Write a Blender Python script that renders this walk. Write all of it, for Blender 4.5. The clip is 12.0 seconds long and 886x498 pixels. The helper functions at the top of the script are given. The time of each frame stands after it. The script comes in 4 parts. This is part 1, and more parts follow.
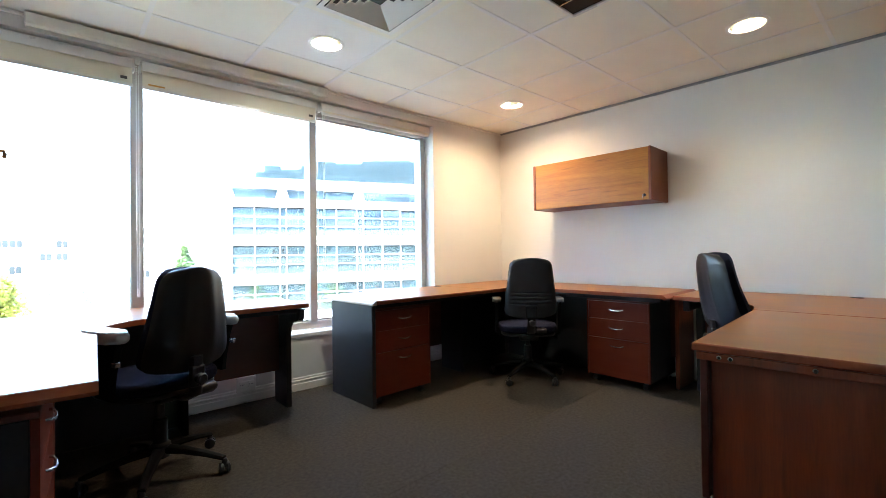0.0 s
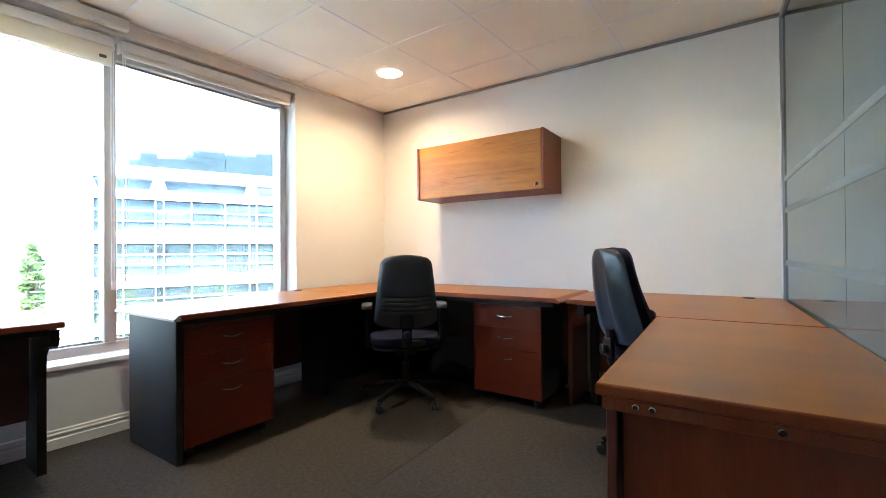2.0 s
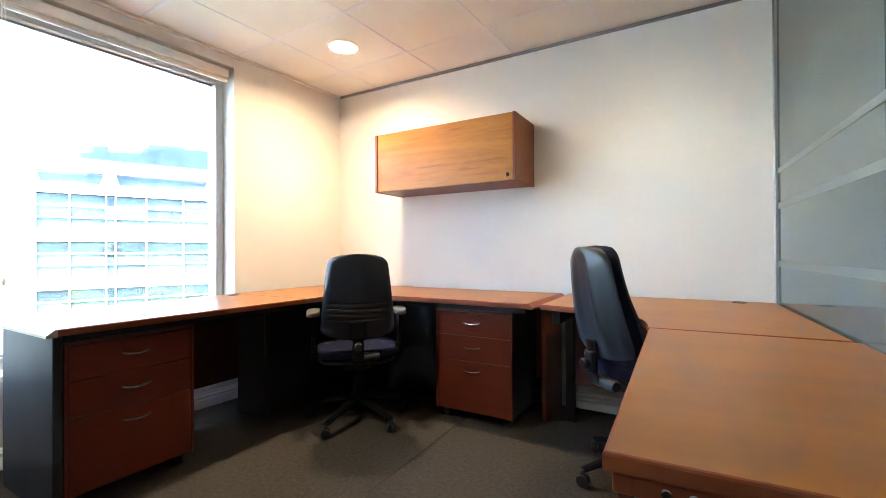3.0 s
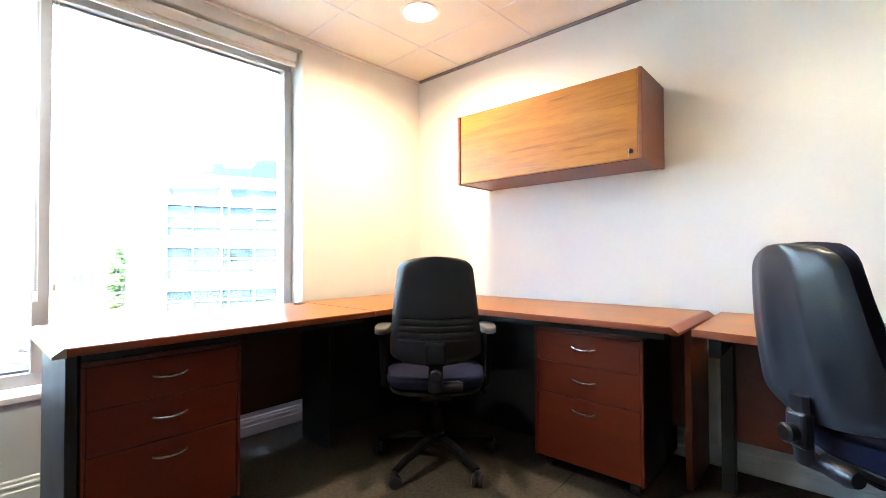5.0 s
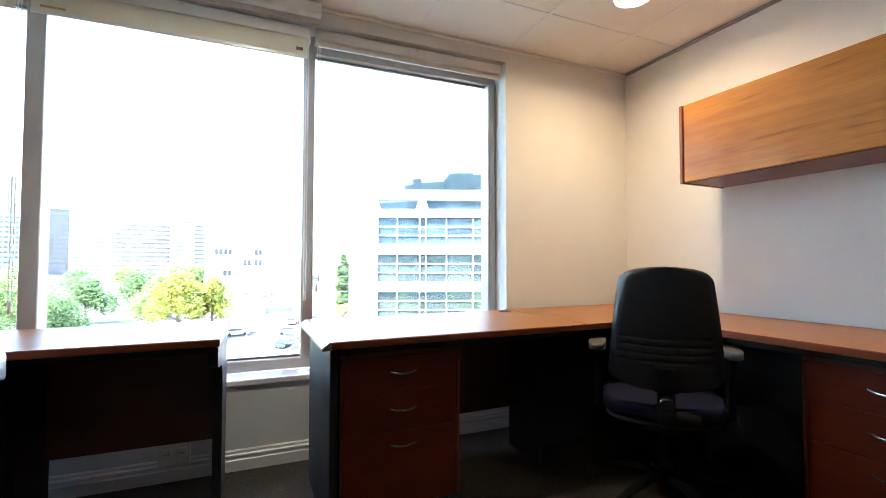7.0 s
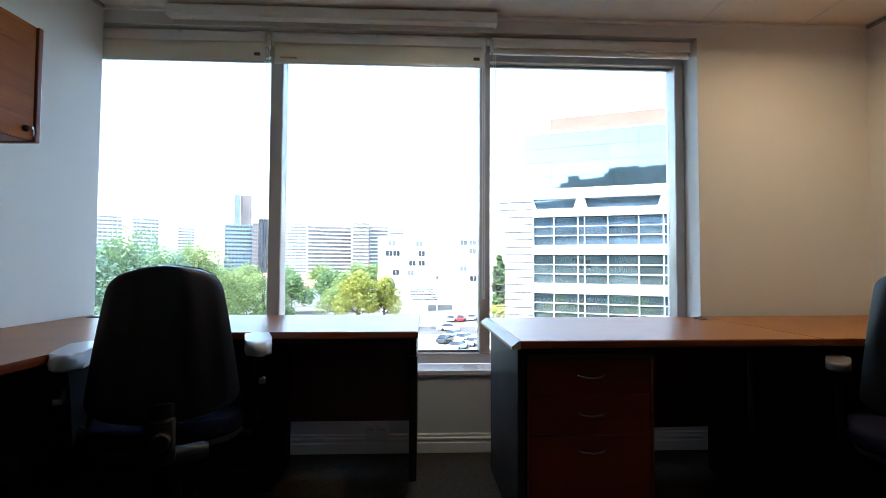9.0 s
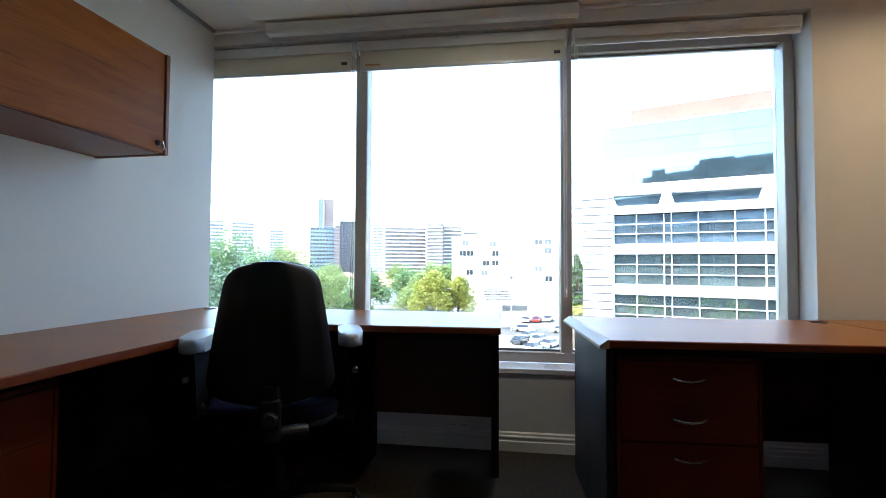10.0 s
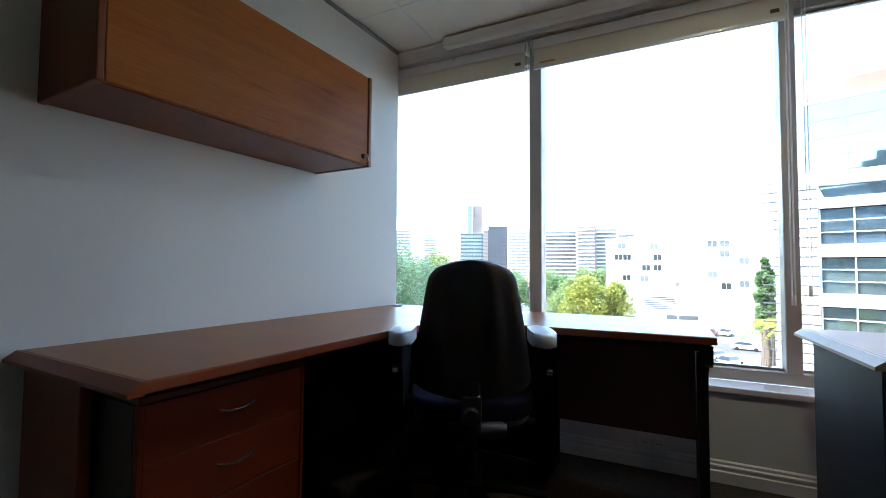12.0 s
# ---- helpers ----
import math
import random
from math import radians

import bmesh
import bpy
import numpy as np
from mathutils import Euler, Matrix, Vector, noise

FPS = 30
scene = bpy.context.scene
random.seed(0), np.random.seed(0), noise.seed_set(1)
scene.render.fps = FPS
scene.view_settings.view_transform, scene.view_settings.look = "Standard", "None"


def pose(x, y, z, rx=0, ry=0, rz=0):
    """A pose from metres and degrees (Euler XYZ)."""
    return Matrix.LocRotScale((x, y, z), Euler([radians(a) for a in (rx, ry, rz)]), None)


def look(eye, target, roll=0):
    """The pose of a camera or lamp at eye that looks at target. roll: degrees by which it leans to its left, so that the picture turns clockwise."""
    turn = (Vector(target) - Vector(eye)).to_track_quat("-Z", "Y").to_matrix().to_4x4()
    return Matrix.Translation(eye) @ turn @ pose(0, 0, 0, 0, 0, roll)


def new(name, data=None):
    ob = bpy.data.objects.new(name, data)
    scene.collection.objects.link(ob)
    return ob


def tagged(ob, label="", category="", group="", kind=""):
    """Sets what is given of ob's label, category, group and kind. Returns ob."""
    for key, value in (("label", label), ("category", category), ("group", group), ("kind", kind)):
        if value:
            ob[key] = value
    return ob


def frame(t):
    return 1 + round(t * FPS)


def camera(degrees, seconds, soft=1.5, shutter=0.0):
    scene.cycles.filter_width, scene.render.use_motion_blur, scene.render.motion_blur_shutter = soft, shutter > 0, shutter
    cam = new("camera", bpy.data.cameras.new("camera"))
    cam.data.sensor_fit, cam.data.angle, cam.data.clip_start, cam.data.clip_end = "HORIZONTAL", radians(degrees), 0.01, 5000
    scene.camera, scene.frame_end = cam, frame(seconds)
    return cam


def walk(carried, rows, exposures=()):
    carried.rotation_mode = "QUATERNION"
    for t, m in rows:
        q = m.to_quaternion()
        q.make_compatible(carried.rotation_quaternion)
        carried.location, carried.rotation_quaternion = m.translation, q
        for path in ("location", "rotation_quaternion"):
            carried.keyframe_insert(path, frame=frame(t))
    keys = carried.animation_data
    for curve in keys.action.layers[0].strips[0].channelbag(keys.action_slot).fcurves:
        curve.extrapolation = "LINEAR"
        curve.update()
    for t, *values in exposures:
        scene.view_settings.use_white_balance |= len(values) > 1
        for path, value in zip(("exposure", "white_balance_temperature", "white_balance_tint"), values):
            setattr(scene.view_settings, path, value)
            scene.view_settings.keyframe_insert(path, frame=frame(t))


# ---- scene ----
cam = camera(91.0, 12.0, soft=0.7)
METRES, EYE, TILT, LEAN, TURN = 8.0, 1.5, 0.0, 0.0, -41.4
PATH = [
    (0, (0.679, 0.508, 1.059), (1.996, 2.013, 1.076), -0.7),
    (0.5, (0.843, 0.575, 1.062), (2.156, 2.084, 1.076), -0.7),
    (1, (1.012, 0.676, 1.047), (2.353, 2.16, 1.058), -0.6),
    (1.5, (1.178, 0.728, 1.048), (2.649, 2.082, 1.06), -0.6),
    (2, (1.349, 0.774, 1.029), (2.954, 1.967, 1.041), -0.5),
    (2.5, (1.513, 0.826, 1.026), (3.198, 1.904, 1.036), -0.3),
    (4.5, (2.062, 1.276, 1.002), (3.659, 2.48, 1.033), -0.3),
    (5, (2.1, 1.287, 1.006), (3.543, 2.672, 1.044), -0.3),
    (5.5, (2.069, 1.35, 1.005), (3.36, 2.877, 1.061), -0.0),
    (6, (2.067, 1.379, 1.005), (3.176, 3.042, 1.071), -0.1),
    (6.5, (2.06, 1.392, 1.015), (2.994, 3.159, 1.079), -0.1),
    (7, (2.033, 1.412, 1.02), (2.795, 3.26, 1.087), 0.1),
    (9, (1.917, 1.425, 1.018), (1.996, 3.422, 1.086), 0.3),
    (9.5, (1.89, 1.415, 1.014), (1.806, 3.412, 1.08), 0.3),
    (10, (1.882, 1.411, 1.004), (1.625, 3.393, 1.07), 0.3),
    (10.5, (1.839, 1.406, 0.995), (1.432, 3.363, 1.064), 0.2),
    (11, (1.802, 1.401, 0.993), (1.238, 3.318, 1.064), 0.2),
    (11.5, (1.759, 1.403, 0.998), (1.032, 3.265, 1.067), 0.3),
    (12, (1.715, 1.403, 0.983), (0.818, 3.189, 1.066), 0.4),
]
EXPOSURES = [(t, stops, kelvin, 6) for t, stops, kelvin in ((0.0, 5.03, 6200), (1.0, 4.98, 6200), (2.5, 5.3, 6200), (4.5, 5.87, 6200), (5.5, 5.62, 6200), (6.5, 4.97, 6150), (7.0, 4.6, 6150), (9.0, 3.4, 6100), (12.0, 3.46, 6100))]
walk(cam, [(t, look(eye, target, roll)) for t, eye, target, roll in PATH], EXPOSURES)

# ---- world and sun ----
SUN_ELEVATION, SUN_AZIMUTH = 54.0, 238.0     # degrees; azimuth clockwise from +y
world = bpy.data.worlds.new("sky")
scene.world = world
world.use_nodes = True
wn = world.node_tree.nodes
sky = wn.new("ShaderNodeTexSky")
sky.sky_type = "NISHITA"
sky.sun_disc = False
sky.sun_elevation = radians(SUN_ELEVATION)
sky.sun_rotation = radians(SUN_AZIMUTH)
sky.dust_density = 1.0
world.node_tree.links.new(sky.outputs["Color"], wn["Background"].inputs["Color"])
wn["Background"].inputs["Strength"].default_value = 0.15
sun = new("sun", bpy.data.lights.new("sun", "SUN"))
sun.data.energy, sun.data.angle, sun.data.color = 2.0, radians(0.5), (1.0, 0.95, 0.88)
az, el = radians(SUN_AZIMUTH), radians(SUN_ELEVATION)
sun.matrix_world = look((60 * math.sin(az) * math.cos(el), 60 * math.cos(az) * math.cos(el), 60 * math.sin(el)), (0, 0, 0))
WARM, NEUTRAL = (1.0, 0.66, 0.40), (1.0, 0.93, 0.82)   # lamp colours

# ---- mesh helpers ----


def finish(bm, name, materials, smooth=False):
    bmesh.ops.recalc_face_normals(bm, faces=bm.faces[:])
    me = bpy.data.meshes.new(name)
    bm.to_mesh(me)
    bm.free()
    for m in materials if isinstance(materials, (list, tuple)) else [materials]:
        me.materials.append(m)
    if smooth:
        me.shade_smooth()
        me.set_sharp_from_angle(angle=radians(38))
    return me


def part(name, bm, material, parent=None, label="", smooth=False):
    ob = new(name, finish(bm, name, material, smooth))
    ob.parent = parent
    if label:
        ob["label"] = label
    return ob


def thing(name, m, label, category, group="", kind=""):
    ob = new(name)
    ob.empty_display_size = 0.1
    ob.matrix_basis = m
    return tagged(ob, label, category, group, kind)


def box(bm, x0, y0, z0, x1, y1, z1, bevel=0.0, seg=1, m=None, mat=0):
    vs = [bm.verts.new(p) for p in ((x0, y0, z0), (x1, y0, z0), (x1, y1, z0), (x0, y1, z0), (x0, y0, z1), (x1, y0, z1), (x1, y1, z1), (x0, y1, z1))]
    fs = [bm.faces.new([vs[i] for i in f]) for f in ((3, 2, 1, 0), (4, 5, 6, 7), (0, 1, 5, 4), (1, 2, 6, 5), (2, 3, 7, 6), (3, 0, 4, 7))]
    for f in fs:
        f.material_index = mat
    if bevel:
        es = list({e for f in fs for e in f.edges})
        out = bmesh.ops.bevel(bm, geom=es, offset=bevel, segments=seg, affect="EDGES", profile=0.5)
        vs = list({v for f in out["faces"] for v in f.verts} | {v for v in vs if v.is_valid})
        for f in out["faces"]:
            f.material_index = mat
    if m is not None:
        bmesh.ops.transform(bm, matrix=m, verts=[v for v in vs if v.is_valid])
    return bm


def one_box(x0, y0, z0, x1, y1, z1, bevel=0.0, seg=1, m=None):
    return box(bmesh.new(), x0, y0, z0, x1, y1, z1, bevel, seg, m)


def prism(bm, pts, z0, z1, bevel=0.0, seg=2, side_mat=0, top_mat=0):
    lo = [bm.verts.new((x, y, z0)) for x, y in pts]
    hi = [bm.verts.new((x, y, z1)) for x, y in pts]
    n = len(pts)
    top = bm.faces.new(hi)
    bot = bm.faces.new(lo[::-1])
    top.material_index = top_mat
    bot.material_index = side_mat
    for i in range(n):
        f = bm.faces.new((lo[i], lo[(i + 1) % n], hi[(i + 1) % n], hi[i]))
        f.material_index = side_mat
    if bevel:
        es = [e for e in top.edges] + [e for e in bot.edges]
        out = bmesh.ops.bevel(bm, geom=es, offset=bevel, segments=seg, affect="EDGES", profile=0.5)
        for f in out["faces"]:
            f.material_index = side_mat
    return bm


def lathe(bm, profile, seg=16, m=None, closed=True):
    rings = []
    for r, z in profile:
        rings.append([bm.verts.new((r * math.cos(2 * math.pi * i / seg), r * math.sin(2 * math.pi * i / seg), z)) for i in range(seg)])
    for a, b in zip(rings, rings[1:]):
        for i in range(seg):
            bm.faces.new((a[i], a[(i + 1) % seg], b[(i + 1) % seg], b[i]))
    if closed:
        bm.faces.new(rings[0][::-1])
        bm.faces.new(rings[-1])
    if m is not None:
        bmesh.ops.transform(bm, matrix=m, verts=[v for r in rings for v in r])
    return bm


def tube(bm, pts, radius, seg=8, flat=1.0):
    """A round bar along points; radius may be a list. flat squeezes it in its second axis."""
    rings = []
    n = len(pts)
    for i, p in enumerate(pts):
        p = Vector(p)
        d = (Vector(pts[min(i + 1, n - 1)]) - Vector(pts[max(i - 1, 0)])).normalized()
        side = d.cross(Vector((0, 0, 1)))
        side = side.normalized() if side.length > 1e-4 else Vector((1, 0, 0))
        up = side.cross(d)
        r = radius[i] if isinstance(radius, (list, tuple)) else radius
        rings.append([bm.verts.new(p + side * (r * math.cos(a)) + up * (r * flat * math.sin(a))) for a in (2 * math.pi * k / seg for k in range(seg))])
    for a, b in zip(rings, rings[1:]):
        for i in range(seg):
            bm.faces.new((a[i], a[(i + 1) % seg], b[(i + 1) % seg], b[i]))
    bm.faces.new(rings[0][::-1])
    bm.faces.new(rings[-1])
    return bm


def arc(p0, p1, p2, n=8):
    """A quadratic curve of n + 1 points in the plan."""
    return [((1 - t) ** 2 * p0[0] + 2 * t * (1 - t) * p1[0] + t * t * p2[0], (1 - t) ** 2 * p0[1] + 2 * t * (1 - t) * p1[1] + t * t * p2[1]) for t in (i / n for i in range(n + 1))]


# ---- materials ----


def material(name):
    m = bpy.data.materials.new(name)
    m.use_nodes = True
    nt = m.node_tree
    return m, nt, nt.nodes["Principled BSDF"]


def surface(name, colour, rough=0.5, vary=0.15, scale=8.0, fine=120.0, bump=0.1, metal=0.0, stretch=(1, 1, 1), gloss=0.5, rough_vary=0.1, coat=0.0, per_piece=0.0):
    """A painted, plastic, metal or textile surface: colour and roughness vary at two scales, fine relief."""
    m, nt, p = material(name)
    co = nt.nodes.new("ShaderNodeTexCoord")
    mp = nt.nodes.new("ShaderNodeMapping")
    mp.inputs["Scale"].default_value = stretch
    nt.links.new(co.outputs["Object"], mp.inputs["Vector"])
    big = nt.nodes.new("ShaderNodeTexNoise")
    big.inputs["Scale"].default_value, big.inputs["Detail"].default_value = scale, 5
    small = nt.nodes.new("ShaderNodeTexNoise")
    small.inputs["Scale"].default_value, small.inputs["Detail"].default_value = fine, 3
    for n in (big, small):
        nt.links.new(mp.outputs["Vector"], n.inputs["Vector"])
    mix = nt.nodes.new("ShaderNodeMix")
    mix.data_type = "FLOAT"
    mix.inputs[0].default_value = 0.4
    nt.links.new(big.outputs["Fac"], mix.inputs[2])
    nt.links.new(small.outputs["Fac"], mix.inputs[3])
    ramp = nt.nodes.new("ShaderNodeMapRange")
    ramp.inputs["From Min"].default_value, ramp.inputs["From Max"].default_value = 0.3, 0.7
    ramp.inputs["To Min"].default_value, ramp.inputs["To Max"].default_value = 1 - vary, 1 + vary
    nt.links.new(mix.outputs[0], ramp.inputs["Value"])
    value = ramp.outputs["Result"]
    if per_piece:
        info = nt.nodes.new("ShaderNodeObjectInfo")
        r2 = nt.nodes.new("ShaderNodeMapRange")
        r2.inputs["To Min"].default_value, r2.inputs["To Max"].default_value = 1 - per_piece, 1 + per_piece
        nt.links.new(info.outputs["Random"], r2.inputs["Value"])
        mul = nt.nodes.new("ShaderNodeMath")
        mul.operation = "MULTIPLY"
        nt.links.new(value, mul.inputs[0])
        nt.links.new(r2.outputs["Result"], mul.inputs[1])
        value = mul.outputs[0]
    tint = nt.nodes.new("ShaderNodeVectorMath")
    tint.operation = "SCALE"
    tint.inputs[0].default_value = colour
    nt.links.new(value, tint.inputs["Scale"])
    nt.links.new(tint.outputs["Vector"], p.inputs["Base Color"])
    rr = nt.nodes.new("ShaderNodeMapRange")
    rr.inputs["To Min"].default_value, rr.inputs["To Max"].default_value = max(0.02, rough - rough_vary), min(1.0, rough + rough_vary)
    nt.links.new(big.outputs["Fac"], rr.inputs["Value"])
    nt.links.new(rr.outputs["Result"], p.inputs["Roughness"])
    p.inputs["Metallic"].default_value = metal
    p.inputs["Specular IOR Level"].default_value = gloss
    p.inputs["Coat Weight"].default_value = coat
    if bump:
        b = nt.nodes.new("ShaderNodeBump")
        b.inputs["Strength"].default_value, b.inputs["Distance"].default_value = bump, 0.004
        nt.links.new(small.outputs["Fac"], b.inputs["Height"])
        nt.links.new(b.outputs["Normal"], p.inputs["Normal"])
    return m


def wood(name, dark, light, axis="x", rough=0.3, rings=9.0, gloss=0.5, coat=0.3, streak=0.5, bump=0.06, figure_mix=0.35, along=0.07, twist=0.8):
    """Veneer with its grain along one axis: broad figure, fine pores, dark flecks."""
    m, nt, p = material(name)
    co = nt.nodes.new("ShaderNodeTexCoord")
    mp = nt.nodes.new("ShaderNodeMapping")
    mp.inputs["Scale"].default_value = {"x": (along, 1, 1), "y": (1, along, 1), "z": (1, 1, along)}[axis]
    nt.links.new(co.outputs["Object"], mp.inputs["Vector"])
    info = nt.nodes.new("ShaderNodeObjectInfo")
    comb = nt.nodes.new("ShaderNodeVectorMath")
    comb.operation = "ADD"
    shift = nt.nodes.new("ShaderNodeMath")
    shift.operation = "MULTIPLY"
    shift.inputs[1].default_value = 7.0
    nt.links.new(info.outputs["Random"], shift.inputs[0])
    nt.links.new(mp.outputs["Vector"], comb.inputs[0])
    nt.links.new(shift.outputs[0], comb.inputs[1])
    figure = nt.nodes.new("ShaderNodeTexNoise")
    figure.inputs["Scale"].default_value, figure.inputs["Detail"].default_value, figure.inputs["Distortion"].default_value = rings, 3, twist
    pores = nt.nodes.new("ShaderNodeTexNoise")
    pores.inputs["Scale"].default_value, pores.inputs["Detail"].default_value = rings * 16, 2
    flecks = nt.nodes.new("ShaderNodeTexNoise")
    flecks.inputs["Scale"].default_value, flecks.inputs["Detail"].default_value = rings * 3.2, 5
    for n in (figure, pores, flecks):
        nt.links.new(comb.outputs["Vector"], n.inputs["Vector"])
    ramp = nt.nodes.new("ShaderNodeValToRGB")
    ramp.color_ramp.elements[0].position, ramp.color_ramp.elements[0].color = 0.3, (*dark, 1)
    ramp.color_ramp.elements[1].position, ramp.color_ramp.elements[1].color = 0.7, (*light, 1)
    mix = nt.nodes.new("ShaderNodeMix")
    mix.data_type = "FLOAT"
    mix.inputs[0].default_value = figure_mix
    nt.links.new(figure.outputs["Fac"], mix.inputs[2])
    nt.links.new(pores.outputs["Fac"], mix.inputs[3])
    nt.links.new(mix.outputs[0], ramp.inputs["Fac"])
    fr = nt.nodes.new("ShaderNodeMapRange")
    fr.inputs["From Min"].default_value, fr.inputs["From Max"].default_value = 0.6, 0.75
    fr.inputs["To Min"].default_value, fr.inputs["To Max"].default_value = 1.0, 1.0 - streak
    nt.links.new(flecks.outputs["Fac"], fr.inputs["Value"])
    sc = nt.nodes.new("ShaderNodeVectorMath")
    sc.operation = "SCALE"
    nt.links.new(ramp.outputs["Color"], sc.inputs[0])
    nt.links.new(fr.outputs["Result"], sc.inputs["Scale"])
    nt.links.new(sc.outputs["Vector"], p.inputs["Base Color"])
    rr = nt.nodes.new("ShaderNodeMapRange")
    rr.inputs["To Min"].default_value, rr.inputs["To Max"].default_value = rough - 0.03, rough + 0.05
    nt.links.new(figure.outputs["Fac"], rr.inputs["Value"])
    nt.links.new(rr.outputs["Result"], p.inputs["Roughness"])
    p.inputs["Specular IOR Level"].default_value = gloss
    p.inputs["Coat Weight"].default_value, p.inputs["Coat Roughness"].default_value = coat, 0.12
    if bump:
        b = nt.nodes.new("ShaderNodeBump")
        b.inputs["Strength"].default_value, b.inputs["Distance"].default_value = bump, 0.002
        nt.links.new(pores.outputs["Fac"], b.inputs["Height"])
        nt.links.new(b.outputs["Normal"], p.inputs["Normal"])
    return m


def let_through(m, colour, share):
    """Lets a share of the light through a thin cloth, scattered."""
    nt = m.node_tree
    p, out = nt.nodes["Principled BSDF"], nt.nodes["Material Output"]
    thin = nt.nodes.new("ShaderNodeBsdfTranslucent")
    thin.inputs["Color"].default_value = (*colour, 1)
    mix = nt.nodes.new("ShaderNodeMixShader")
    mix.inputs["Fac"].default_value = share
    nt.links.new(p.outputs["BSDF"], mix.inputs[1])
    nt.links.new(thin.outputs["BSDF"], mix.inputs[2])
    nt.links.new(mix.outputs["Shader"], out.inputs["Surface"])
    return m


def clear_glass(name, tint=(0.97, 0.99, 0.98)):
    m, nt, p = material(name)
    p.inputs["Base Color"].default_value = (*tint, 1)
    p.inputs["Roughness"].default_value = 0.0
    p.inputs["Transmission Weight"].default_value = 1.0
    p.inputs["IOR"].default_value = 1.45
    return m


def glowing(name, colour, strength):
    m, nt, p = material(name)
    p.inputs["Base Color"].default_value = (0.8, 0.8, 0.8, 1)
    p.inputs["Emission Color"].default_value = (*colour, 1)
    p.inputs["Emission Strength"].default_value = strength
    return m


WALL = surface("wall_paint", (0.74, 0.74, 0.705), 0.7, 0.025, 1.5, 220, 0.08, gloss=0.25)
CEIL = surface("ceiling_tile", (0.88, 0.84, 0.73), 0.85, 0.05, 3, 260, 0.25, gloss=0.2)
# whiter than ceiling_tile, for the cell of one downlight
WHITE_TILE = surface("white_ceiling_tile", (0.87, 0.86, 0.84), 0.8, 0.03, 3, 260, 0.15, gloss=0.2)
GRID = surface("ceiling_grid", (0.86, 0.84, 0.79), 0.5, 0.03, 3, 60, 0.0)
CARPET = surface("carpet", (0.054, 0.045, 0.037), 0.97, 0.4, 55, 220, 0.5, gloss=0.05, per_piece=0.015)
WHITE = surface("white_paint", (0.82, 0.80, 0.76), 0.35, 0.03, 4, 90, 0.04)
ALU = surface("window_aluminium", (0.50, 0.47, 0.44), 0.38, 0.06, 6, 200, 0.03, metal=0.35)
GLASS = clear_glass("window_glass")
SILL = surface("sill_paint", (0.82, 0.80, 0.78), 0.3, 0.03, 4, 90, 0.03)
FABRIC = let_through(surface("blind_fabric", (0.80, 0.75, 0.65), 0.8, 0.04, 4, 380, 0.2), (0.75, 0.68, 0.55), 0.3)
RAIL_WHITE = surface("blind_rail", (0.78, 0.77, 0.75), 0.3, 0.03, 4, 100, 0.0, metal=0.1)
STRIP = surface("strip_enamel", (0.80, 0.79, 0.72), 0.3, 0.03, 4, 100, 0.0)
TOP_X = wood("desk_top_wood_x", (0.24, 0.078, 0.011), (0.34, 0.122, 0.020), "x", 0.32, 9, 0.28, 0.0, 0.0, 0.0, 0.0, 0.2, 0.0)
TOP_Y = wood("desk_top_wood_y", (0.24, 0.078, 0.011), (0.34, 0.122, 0.020), "y", 0.32, 9, 0.28, 0.0, 0.0, 0.0, 0.0, 0.2, 0.0)
EDGE = wood("edge_wood", (0.19, 0.037, 0.010), (0.27, 0.064, 0.017), "x", 0.36, 5, 0.35, 0.0, 0.08, 0.0, 0.1)
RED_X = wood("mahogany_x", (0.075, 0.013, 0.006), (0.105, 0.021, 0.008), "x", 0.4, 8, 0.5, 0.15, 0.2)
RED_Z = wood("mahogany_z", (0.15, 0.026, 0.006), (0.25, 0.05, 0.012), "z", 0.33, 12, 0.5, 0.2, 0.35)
RED_FRONT = wood("drawer_front", (0.115, 0.015, 0.004), (0.15, 0.023, 0.006), "x", 0.4, 6, 0.28, 0.0, 0.12)
HONEY_X = wood("honey_veneer_x", (0.25, 0.088, 0.010), (0.43, 0.178, 0.022), "x", 0.4, 13, 0.35, 0.05, 0.45)
HONEY_RED = wood("red_honey_veneer", (0.21, 0.055, 0.006), (0.38, 0.12, 0.012), "x", 0.42, 13, 0.2, 0.0, 0.45)
CAB_SIDE = wood("cabinet_side", (0.16, 0.04, 0.013), (0.23, 0.062, 0.02), "z", 0.38, 9, 0.4, 0.05, 0.3)
BLACK_PANEL = surface("black_laminate", (0.011, 0.012, 0.016), 0.5, 0.2, 4, 260, 0.08)
BLACK_METAL = surface("black_steel", (0.01, 0.01, 0.012), 0.45, 0.2, 6, 200, 0.04, gloss=0.35)
BLACK_PLASTIC = surface("black_plastic", (0.013, 0.013, 0.016), 0.38, 0.2, 6, 420, 0.15, gloss=0.45)
NAVY = surface("navy_fabric", (0.009, 0.011, 0.03), 0.9, 0.25, 8, 500, 0.8, gloss=0.15)
MATTE_BLACK = surface("matte_black_plastic", (0.006, 0.006, 0.007), 0.8, 0.2, 6, 300, 0.1, gloss=0.12)
# window sheen on the west chair's pads is put into this paler colour
SHEEN_PAD = surface("sheen_arm_pad", (0.46, 0.47, 0.5), 0.35, 0.08, 8, 300, 0.05)
GREY_PAD = surface("arm_pad_plastic", (0.085, 0.075, 0.07), 0.6, 0.1, 8, 300, 0.1)
CHROME = surface("satin_chrome", (0.72, 0.71, 0.70), 0.22, 0.05, 8, 300, 0.0, metal=1.0)
